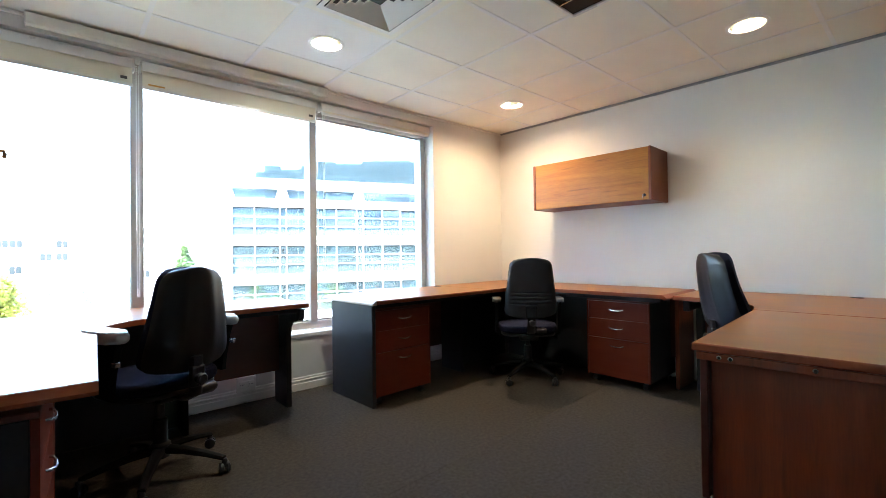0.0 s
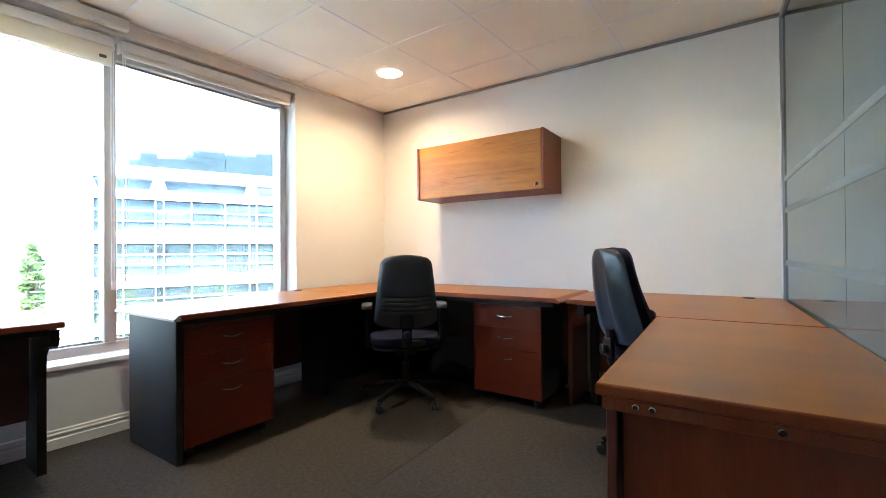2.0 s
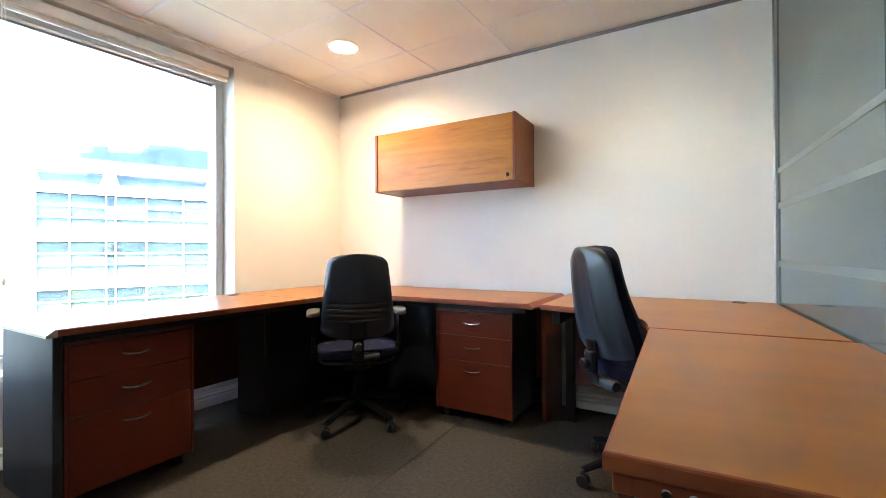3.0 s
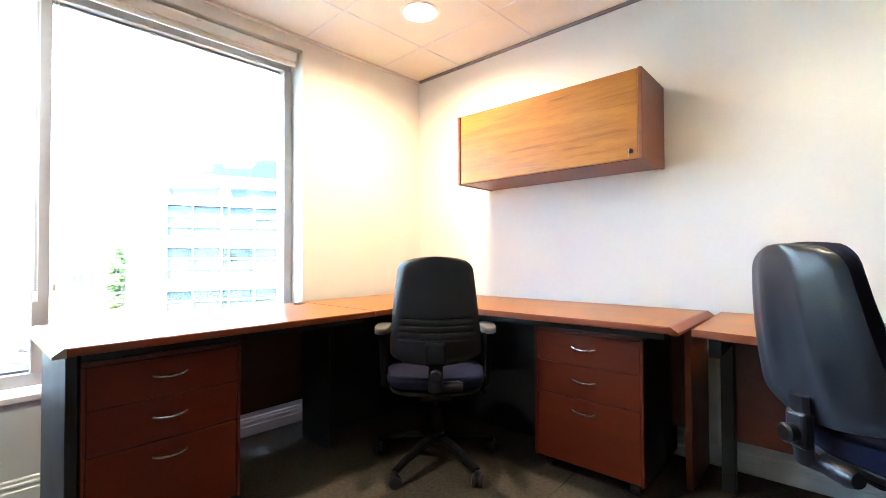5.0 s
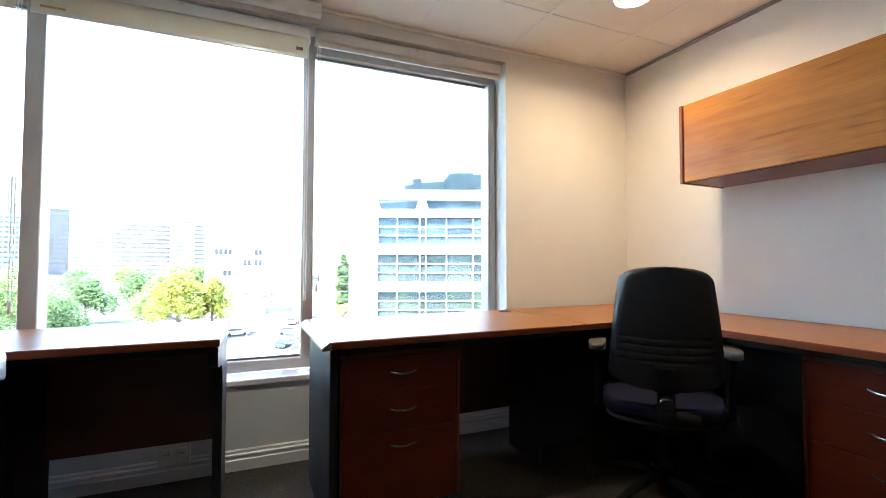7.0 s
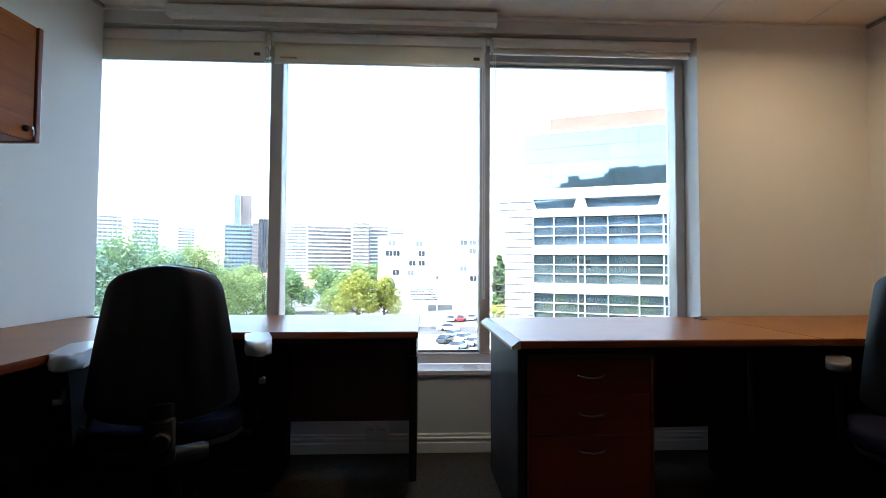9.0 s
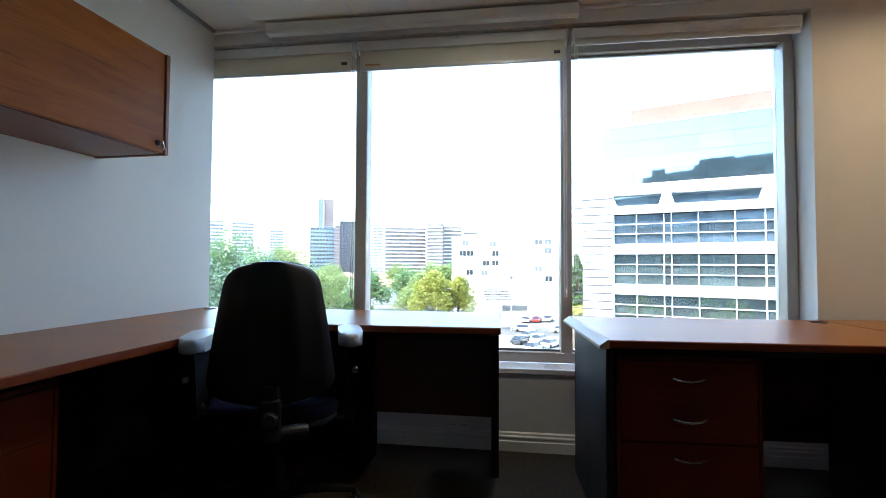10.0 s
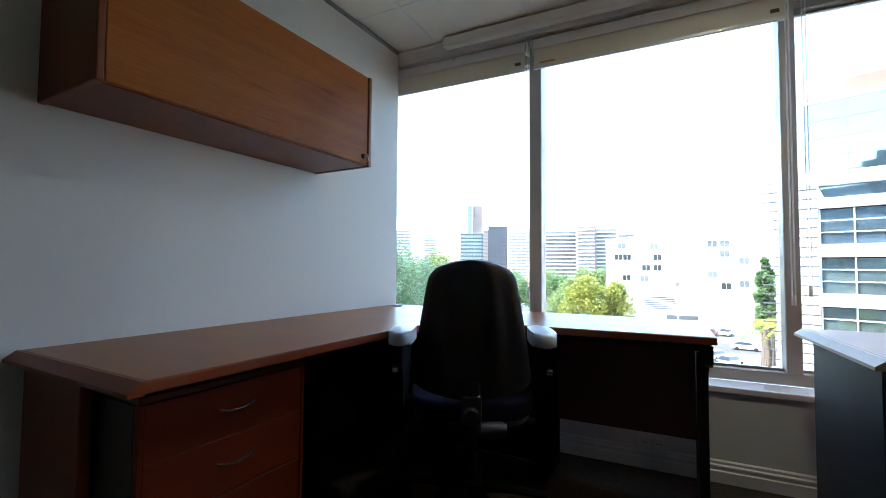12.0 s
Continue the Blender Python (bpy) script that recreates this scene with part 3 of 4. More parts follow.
for y in (-0.08, -0.112, -0.325):
    bm = bmesh.new()
    lathe(bm, [(0.0072, 0.0), (0.0072, 0.0015), (0.005, 0.0018), (0.005, 0.0004)], 16, pose(0.0042, y, 0.698, 0, -90, 0), closed=False)
    ring = part("bolt_ferrule", bm, CHROME, d, "metal bolt hole ring", True)
    bm = bmesh.new()
    lathe(bm, [(0.005, 0.0002), (0.005, 0.0006)], 16, pose(0.0042, y, 0.698, 0, -90, 0))
    part("bolt_hole", bm, DARK, ring)

# west corner desk: a wing along the wall and one under the window
d = thing("desk", WEST, "large cherry-topped corner desk between the white wall and the window", "desk", "office desks")
turn_w = WEST.inverted()
pts = [(0.005, -1.845), (0.67, -1.845)] + arc((0.67, -0.9), (0.69, -0.61), (0.96, -0.575), 12)
pts += [tuple((turn_w @ Vector((x, y, 0)))[:2]) for x, y in ((1.888, 3.222), (1.888, 3.79))] + [(0.005, -0.02)]
table_top(d, pts, TOP_X)
moulding(d, (0.005, -1.845), (0.67, -1.845), (0, -1))
grommet(d, 0.1, -0.12)
part("end_panel", one_box(0.03, -1.84, 0.0, 0.37, -1.812, TOP - THICK - 0.002, 0.003), RED_Z, d)
part("modesty_panel", one_box(0.15, -1.81, 0.01, 0.17, -0.15, TOP - THICK - 0.002, 0.002), BLACK_PANEL, d)
part("leg_panel", one_box(1.06, -0.35, 0.0, 1.09, -0.1, TOP - THICK - 0.002, 0.003), MATTE_BLACK, d)
part("modesty_panel", one_box(0.175, -0.17, 0.01, 1.055, -0.15, TOP - THICK - 0.002, 0.002), BLACK_PANEL, d)
leg = bracket_leg(d, 1.845, 3.72, 3.50, 3.27)
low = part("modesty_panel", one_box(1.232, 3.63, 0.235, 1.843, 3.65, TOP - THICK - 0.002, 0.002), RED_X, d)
rail = part("rail", one_box(1.265, 3.3, 0.675, 1.843, 3.36, 0.71, 0.003), BLACK_METAL, d)
for o in (leg, low, rail):
    o.matrix_basis = turn_w


def pedestal(m, label):
    """A three-drawer mobile pedestal; its front faces -y, origin at the middle of the floor under it."""
    p = thing("drawer_pedestal", m, label, "drawer unit", "drawer pedestals under the desks")
    w, dp, z0, z1 = 0.25, 0.5, 0.06, 0.675
    part("body", one_box(-w, 0.02, z0, w, dp, z1 - 0.018, 0.002), BLACK_PANEL, p)
    part("top", one_box(-w, 0.0, z1 - 0.017, w, dp, z1, 0.002), RED_X, p)
    for s in (-1, 1):
        part("front_edge", one_box(s * w - 0.012 if s > 0 else -w, 0.0, z0, w if s > 0 else -w + 0.012, 0.019, z1 - 0.018, 0.001), RED_FRONT, p)
    for a, b, hz in ((0.516, 0.655, 0.592), (0.366, 0.5145, 0.448), (0.064, 0.3625, 0.31)):
        dr = part("drawer", one_box(-w + 0.0135, 0.002, a, w - 0.0135, 0.019, b, 0.0012), RED_FRONT, p)
        bm = bmesh.new()
        tube(bm, [(-0.056, 0.004, hz + 0.005), (-0.054, -0.008, hz + 0.004), (-0.034, -0.016, hz - 0.002), (0.0, -0.019, hz - 0.005), (0.034, -0.016, hz - 0.002), (0.054, -0.008, hz + 0.004), (0.056, 0.004, hz + 0.005)], 0.0036, 8, 1.3)
        part("handle", bm, CHROME, dr, "bowed satin chrome handle", True)
    for x in (-0.2, 0.2):
        for y in (0.06, 0.44):
            bm = bmesh.new()
            lathe(bm, [(0.018, -0.022), (0.023, -0.018), (0.023, 0.018), (0.018, 0.022)], 14, pose(x, y, 0.023, 0, 90, 0))
            box(bm, x - 0.012, y - 0.012, 0.03, x + 0.012, y + 0.012, 0.0615)
            part("caster", bm, BLACK_PLASTIC, p, "black caster")
    return p


pedestal(EAST @ pose(-1.94, -0.665, 0), "mahogany three-drawer pedestal on casters beside the black end panel")
pedestal(EAST @ pose(-0.585, -1.615, 0, 0, 0, -90), "mahogany three-drawer pedestal on casters under the desk")
pedestal(WEST @ pose(0.555, -1.55, 0, 0, 0, 90), "mahogany three-drawer pedestal under the wall desk")

# ---- hanging cupboards ----


def cupboard(m, lock_x, label, veneer):
    """A wall cupboard 1.11 m long; local x along the wall, front towards -y, origin at the bottom on the wall, at its middle."""
    c = thing("wall_cupboard", m, label, "cupboard", "hanging wall cupboards")
    w, dp, h = 0.555, 0.35, 0.43
    for s in (-1, 1):
        x0 = -w if s < 0 else w - 0.02
        part("side_panel", one_box(x0, -dp - 0.006, 0, x0 + 0.02, 0, h, 0.004, 2), CAB_SIDE, c)
    part("top_panel", one_box(-w + 0.021, -dp + 0.02, h - 0.02, w - 0.021, 0, h - 0.002, 0.001), CAB_SIDE, c)
    part("bottom_panel", one_box(-w + 0.021, -dp + 0.02, 0.004, w - 0.021, 0, 0.022, 0.001), CAB_SIDE, c)
    part("back_panel", one_box(-w + 0.021, -0.008, 0.023, w - 0.021, 0, h - 0.021), CAB_SIDE, c)
    dr = part("door", one_box(-w + 0.023, -dp, 0.006, w - 0.023, -dp + 0.018, h - 0.002, 0.002), veneer, c, "honey-coloured veneer flap door")
    bm = bmesh.new()
    lathe(bm, [(0.012, 0.0), (0.012, 0.008), (0.009, 0.012)], 18, pose(lock_x, -dp, 0.042, 90, 0, 0))
    part("lock", bm, BLACK_METAL, dr, "dark metal lock", True)
    bm = bmesh.new()
    box(bm, lock_x - 0.003, -dp - 0.03, 0.036, lock_x + 0.003, -dp - 0.012, 0.048, 0.001)
    box(bm, lock_x - 0.001, -dp - 0.034, 0.012, lock_x + 0.001, -dp - 0.02, 0.037)
    part("key", bm, CHROME, dr, "small hanging key")
    return c


cupboard(EAST @ pose(0, -1.25, 1.458, 0, 0, -90), 0.50, "honey veneer wall cupboard with reddish sides and a key lock", HONEY_X)
cupboard(WEST @ pose(0, -1.275, 1.455, 0, 0, 90), 0.50, "red-brown veneer wall cupboard with reddish sides hung on the white wall", HONEY_RED)

# ---- office chairs ----


def outline_grid(bm, nx, nz, half, depth, z0, h, corner=0.062):
    """A closed pad with round corners: half(t) is its half width, depth(s, t) gives its rear and front y."""
    rows = {}
    for side in (0, 1):
        for j in range(nz + 1):
            t = 0.5 - 0.5 * math.cos(math.pi * j / nz)
            d = max(0.0, corner - min(t, 1 - t) * h)
            inset = corner - math.sqrt(max(0.0, corner * corner - d * d))
            for i in range(nx + 1):
                s = -1 + 2 * i / nx
                edge = i in (0, nx) or j in (0, nz)
                y0, y1 = depth(s, t)
                y = (y0 + y1) / 2 if edge else (y0, y1)[side]
                if edge and side:
                    rows[side, j, i] = rows[0, j, i]
                else:
                    z = t * h - 0.016 * s * s * t ** 6 + 0.012 * s * s * (1 - t) ** 6
                    rows[side, j, i] = bm.verts.new((s * (half(t) - inset), y, z0 + z))
        for j in range(nz):
            for i in range(nx):
                bm.faces.new([rows[side, a, b] for a, b in ((j, i), (j, i + 1), (j + 1, i + 1), (j + 1, i))])
    return bm


def office_chair(m, label, arms, ribs, spin, seat_mat, lift=0.0, recline=7.0, seat_drop=0.0, arm_lift=0.0, arm_x=0.285, arm_size=1.0, deep=False, arm_y=0.0):
    c = thing("office_chair", m, label, "chair", "swivel office chairs")
    # five-legged base
    for k in range(5):
        a = radians(spin + 72 * k)
        dx, dy = math.cos(a), math.sin(a)
        bm = bmesh.new()
        tube(bm, [(0.03 * dx, 0.03 * dy, 0.125), (0.12 * dx, 0.12 * dy, 0.115), (0.22 * dx, 0.22 * dy, 0.095), (0.305 * dx, 0.305 * dy, 0.072)], [0.03, 0.026, 0.021, 0.017], 8, 0.7)
        leg = part("base_leg", bm, MATTE_BLACK, c, "", True)
        bm = bmesh.new()
        for o in (-0.014, 0.014):
            lathe(bm, [(0.018, -0.009), (0.026, -0.006), (0.026, 0.006), (0.018, 0.009)], 16, Matrix.Translation((0.305 * dx, 0.305 * dy, 0.026)) @ pose(0, 0, 0, 0, 0, spin + 72 * k + 40) @ pose(o, 0, 0, 0, 90, 0))
        lathe(bm, [(0.012, 0.03), (0.014, 0.06), (0.01, 0.07)], 10, pose(0.305 * dx, 0.305 * dy, 0))
        part("caster", bm, BLACK_PLASTIC, leg, "black twin-wheel caster", True)
    bm = bmesh.new()
    lathe(bm, [(0.045, 0.09), (0.045, 0.15), (0.032, 0.16), (0.032, 0.27), (0.02, 0.275), (0.02, 0.385 + lift)], 18)
    part("gas_column", bm, BLACK_METAL, c, "", True)
    part("mechanism", one_box(-0.075, -0.13, 0.375, 0.075, 0.11, 0.415, 0.012, 2), BLACK_METAL, c)
    bm = bmesh.new()
    tube(bm, [(0.06, 0.02, 0.39), (0.2, 0.02, 0.388), (0.25, 0.02, 0.375)], [0.006, 0.006, 0.012], 8)
    part("lever", bm, BLACK_PLASTIC, c)
    # seat: rounded pan and cushion

    def seat_pts(w, d, n=28):
        out = []
        for i in range(n):
            a = 2 * math.pi * i / n
            ca, sa = math.cos(a), math.sin(a)
            out.append((w * math.copysign(abs(ca) ** 0.62, ca), 0.03 + d * math.copysign(abs(sa) ** 0.62, sa)))
        return out
    part("seat_pan", prism(bmesh.new(), seat_pts(0.225, 0.215), 0.415, 0.44, 0.008, 2), BLACK_PLASTIC, c, "", True)
    part("seat", prism(bmesh.new(), seat_pts(0.238, 0.228), 0.441, 0.5, 0.022, 4), seat_mat, c, "navy fabric seat cushion", True)
    # back
    tilt = Matrix.Translation((0, -0.215, 0.53)) @ pose(0, 0, 0, recline, 0, 0)

    def half(t):
        return (0.222 - 0.062 * t if ribs else 0.226 - 0.086 * t) - 0.012 * (1 - t) ** 3

    def shell(s, t):
        r = -0.028 + 0.038 * s * s - 0.012 * math.sin(math.pi * t)
        if ribs:
            if 0.23 < t < 0.48:
                r += 0.007 * max(0.0, math.sin((t - 0.23) / 0.25 * 8 * math.pi)) ** 2 * max(0.0, 1 - (s / 0.82) ** 8)
        else:
            r -= 0.014 * max(0.0, 1 - abs(abs(s) - 0.42) / 0.25) * math.sin(math.pi * t) ** 0.7
        return r, r + 0.022
    bm = outline_grid(bmesh.new(), 20, 120 if ribs else 30, half, shell, 0.0, 0.485, 0.06 if ribs else 0.075)
    bmesh.ops.transform(bm, matrix=tilt, verts=bm.verts[:])
    back = part("backrest", bm, BLACK_PLASTIC, c, "black plastic backrest shell", True)

    def pad(s, t):
        r = -0.002 + 0.03 * s * s - 0.008 * math.sin(math.pi * t)
        return r, r + 0.055 + 0.02 * math.exp(-((t - 0.25) / 0.25) ** 2)
    bm = outline_grid(bmesh.new(), 16, 22, lambda t: half(t) * 0.97, pad, 0.006, 0.473)
    bmesh.ops.transform(bm, matrix=tilt, verts=bm.verts[:])
    part("back_cushion", bm, NAVY, c, "navy fabric back cushion", True)
    bm = bmesh.new()
    tube(bm, [(0, -0.1, 0.40), (0, -0.2, 0.40), (0, -0.262, 0.425), (0, -0.272, 0.5), (0, -0.276, 0.6)], [0.03, 0.032, 0.034, 0.032, 0.03], 8, 0.5)
    part("spine", bm, BLACK_METAL, c, "", True)
    if ribs:
        part("spine_cover", one_box(-0.045, -0.296, 0.535, 0.045, -0.262, 0.635, 0.01, 2), MATTE_BLACK, back)
    else:
        part("spine_cover", one_box(-0.034, -0.292, 0.46, 0.034, -0.258, 0.56, 0.012, 3), BLACK_PLASTIC, back)
    bm = bmesh.new()
    lathe(bm, [(0.012, 0), (0.024, 0.006), (0.026, 0.03), (0.02, 0.036)], 18, pose(0, -0.285, 0.5, 90, 0, 0))
    part("knob", bm, BLACK_PLASTIC, c, "round adjusting knob", True)
    bm = bmesh.new()
    lathe(bm, [(0.014, 0), (0.026, 0.01), (0.028, 0.08), (0.02, 0.1)], 14, pose(0.02, -0.235, 0.43, 0, 90, 0))
    part("tilt_handle", bm, BLACK_PLASTIC, c, "ribbed tilt handle", True)
    if arms:
        for s in (-1, 1):
            bm = bmesh.new()
            tube(bm, [(s * 0.1, 0.0, 0.408), (s * (arm_x - 0.035), 0.0, 0.405), (s * arm_x, -0.005, 0.435)], [0.024, 0.026, 0.026], 10, 1.0)
            prof = [(-0.03, 0.41), (-0.036, 0.47), (-0.045, 0.56), (-0.075, 0.645), (-0.09, 0.673), (0.1, 0.673), (0.09, 0.64), (0.06, 0.6), (0.04, 0.53), (0.035, 0.44), (0.03, 0.41)]
            if deep:
                prof = [(-0.06, 0.41), (-0.075, 0.5), (-0.1, 0.6), (-0.13, 0.673), (0.165, 0.673), (0.165, 0.62), (0.15, 0.54), (0.1, 0.46), (0.04, 0.41)]
            lo = [bm.verts.new((s * arm_x - 0.011, y, z)) for y, z in prof]
            hi = [bm.verts.new((s * arm_x + 0.011, y, z)) for y, z in prof]
            bm.faces.new(lo)
            bm.faces.new(hi[::-1])
            for k in range(len(prof)):
                q = (k + 1) % len(prof)
                bm.faces.new((lo[k], lo[q], hi[q], hi[k]))
            arm = part("armrest", bm, MATTE_BLACK, c)
            if deep:
                part("arm_button", one_box(s * (arm_x + 0.011) - 0.012, -0.128, 0.555, s * (arm_x + 0.011) + 0.012, -0.098, 0.578, 0.005, 2), CHROME, arm, "satin metal height button")
            pts = []
            for i in range(24):
                a = 2 * math.pi * i / 24
                ca, sa = math.cos(a), math.sin(a)
                pts.append((s * arm_x + 0.045 * arm_size * math.copysign(abs(ca) ** 0.7, ca), -0.005 + 0.15 * arm_size * math.copysign(abs(sa) ** 0.7, sa)))
            part("arm_pad", prism(bmesh.new(), pts, 0.652 if deep else 0.672, 0.702, 0.02 if deep else 0.011, 4), SHEEN_PAD if deep else GREY_PAD, arm, "arm pad with window sheen in its pale colour" if deep else "grey arm pad", True)
    for o in c.children:
        if o.name.split(".")[0] in ("seat", "seat_pan", "mechanism", "lever"):
            o.location.z = -seat_drop
        if o.name.split(".")[0] == "armrest":
            o.location.y, o.location.z = arm_y, arm_lift
    if lift:
        for o in c.children:
            if o.name.split(".")[0] not in ("base_leg", "gas_column"):
                o.location.z = lift
    return c


office_chair(pose(3.64, 2.82, 0, 0, 0, -45), "black swivel chair with ribbed backrest and armrests at the corner desk", True, True, 18, NAVY, seat_drop=0.045, arm_lift=-0.03, arm_x=0.258, arm_size=0.8)
office_chair(pose(1.035, 3.015, 0, 0, 0, 23), "black swivel chair with smooth backrest and armrests at the window desk", True, False, -62, NAVY, arm_lift=0.045, arm_x=0.265, deep=True, arm_y=-0.05)
office_chair(pose(3.796, 1.218, 0, 0, 0, -135), "black armless swivel chair with navy seat pushed to the corner desk", False, False, 50, NAVY, 0.035, 11.0)

# ---- sockets and trunking ----
bx = thing("socket_box", pose(1.60, N, 0.085), "white surface-mounted double power socket", "socket")
part("box", one_box(0, -0.045, 0, 0.128, -0.017, 0.108, 0.004, 2), WHITE, bx)
for x in (0.034, 0.094):
    o = part("socket", one_box(x - 0.022, -0.05, 0.03, x + 0.022, -0.045, 0.08, 0.003), WHITE, bx)
    for k in (-0.01, 0.0, 0.01):
        part("pin_hole", one_box(x + k - 0.002, -0.0512, 0.052, x + k + 0.002, -0.0502, 0.058), DARK, o)
tr = new("cable_trunking", finish(one_box(-0.03, -2.085, 0.1, -0.002, -2.03, 0.7, 0.003), "cable_trunking", WHITE))
tr.matrix_basis = EAST
tagged(tr, "white plastic cable trunking fixed to the wall", "trunking")


# ---- outdoors: several floors below the window ----
GROUND = -13.0
ASPHALT = surface("asphalt", (0.075, 0.073, 0.07), 0.9, 0.25, 0.15, 3, 0.1)
PAVING = surface("paving", (0.24, 0.23, 0.21), 0.9, 0.12, 0.3, 4, 0.1)
# pale so that unseen near ground throws light up into the room
BOUNCE = surface("bounce_ground", (0.52, 0.505, 0.47), 0.85, 0.1, 0.3, 4, 0.1)
TOWN = surface("town_ground", (0.10, 0.097, 0.08), 0.95, 0.2, 0.4, 6, 0.3)
CONCRETE = surface("white_concrete", (0.72, 0.71, 0.68), 0.8, 0.06, 0.3, 8, 0.05)
CLAD = surface("white_cladding", (0.70, 0.70, 0.69), 0.5, 0.05, 0.2, 6, 0.0)
JOINT = surface("cladding_joint", (0.05, 0.05, 0.055), 0.7, 0.05, 1, 8, 0.0)
BRICK = surface("brown_brick", (0.19, 0.11, 0.085), 0.9, 0.2, 0.5, 6, 0.1)
ROOF_TILE = surface("roof_tiles", (0.33, 0.16, 0.10), 0.9, 0.2, 0.6, 6, 0.2)
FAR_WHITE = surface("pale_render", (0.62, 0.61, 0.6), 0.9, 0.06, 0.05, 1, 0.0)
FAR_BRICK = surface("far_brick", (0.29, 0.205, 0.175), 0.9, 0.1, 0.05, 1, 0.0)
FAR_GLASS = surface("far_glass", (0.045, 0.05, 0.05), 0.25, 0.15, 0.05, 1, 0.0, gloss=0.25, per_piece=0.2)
# the next two are lightened for the skyline: distance haze put into the colour
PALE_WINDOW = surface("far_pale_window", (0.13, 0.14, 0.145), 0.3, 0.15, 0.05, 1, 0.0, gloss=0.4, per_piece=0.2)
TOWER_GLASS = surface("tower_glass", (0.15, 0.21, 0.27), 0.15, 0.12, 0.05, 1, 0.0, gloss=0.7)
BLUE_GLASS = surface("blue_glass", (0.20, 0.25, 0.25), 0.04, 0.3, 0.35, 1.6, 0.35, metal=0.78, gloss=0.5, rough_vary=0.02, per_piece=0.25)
# bluer than BLUE_GLASS: mirrored sky put into the top rows' colour
UPPER_GLASS = surface("sky_toned_glass", (0.16, 0.215, 0.26), 0.04, 0.25, 0.35, 1.6, 0.35, metal=0.75, gloss=0.5, rough_vary=0.02, per_piece=0.2)
SKY_GLASS = surface("pale_curtain_glass", (0.19, 0.245, 0.27), 0.04, 0.1, 0.15, 1.3, 0.5, metal=0.95, gloss=0.5, rough_vary=0.02, per_piece=0.06)
CAR_GLASS = surface("car_glass", (0.02, 0.025, 0.03), 0.08, 0.2, 1, 8, 0.0)
DARK_TOWER = surface("dark_tower_cladding", (0.055, 0.055, 0.08), 0.4, 0.12, 0.05, 1, 0.0)
OWN_WALL = surface("own_facade", (0.16, 0.18, 0.17), 0.6, 0.3, 0.25, 2, 0.1)
BARK = surface("bark", (0.10, 0.075, 0.055), 0.95, 0.3, 3, 30, 0.4)
CAR_COLOURS = [surface("car_paint_" + n, c, 0.2, 0.05, 2, 20, 0.0, coat=0.6) for n, c in (("white", (0.7, 0.7, 0.7)), ("red", (0.45, 0.03, 0.03)), ("dark", (0.03, 0.035, 0.04)), ("silver", (0.4, 0.41, 0.42)))]
TYRE = surface("tyre_rubber", (0.02, 0.02, 0.02), 0.9, 0.1, 6, 60, 0.0)


def leaf_material(name, colour):
    return let_through(surface(name, colour, 0.6, 0.35, 0.8, 9, 0.0, gloss=0.3), [min(1.0, 1.5 * c) for c in colour], 0.35)


LEAF = [leaf_material("leaves_dark", (0.115, 0.18, 0.075)), leaf_material("leaves_mid", (0.17, 0.22, 0.08)), leaf_material("leaves_yellow", (0.24, 0.25, 0.055)), leaf_material("leaves_blue", (0.19, 0.27, 0.18))]

structure("ground", one_box(-3000, 5.0, GROUND - 1, 3000, 4500, GROUND), TOWN, "pale dusty ground of yards and gardens")
structure("road", one_box(-60, 88, GROUND, 70, 98, GROUND + 0.04), ASPHALT, "asphalt street far below")
structure("pavement", one_box(-60, 98, GROUND, 70, 102, GROUND + 0.16), PAVING, "pale paved walk along the street")
# added reflector below the window, out of view, brightens the ceiling
structure("pavement_court", one_box(-40, 5.2, GROUND, 14, 34, GROUND + 0.05), BOUNCE, "pale ground out of view, added to bounce daylight up to the ceiling")
structure("pavement_yard", one_box(-6, 62, GROUND, 26, 88, GROUND + 0.03), PAVING, "pale paved parking yard")

OFFICE = pose(11.7, 41.4, GROUND, 0, 0, -21.0)   # local x runs along the facade to the near side, face towards -y


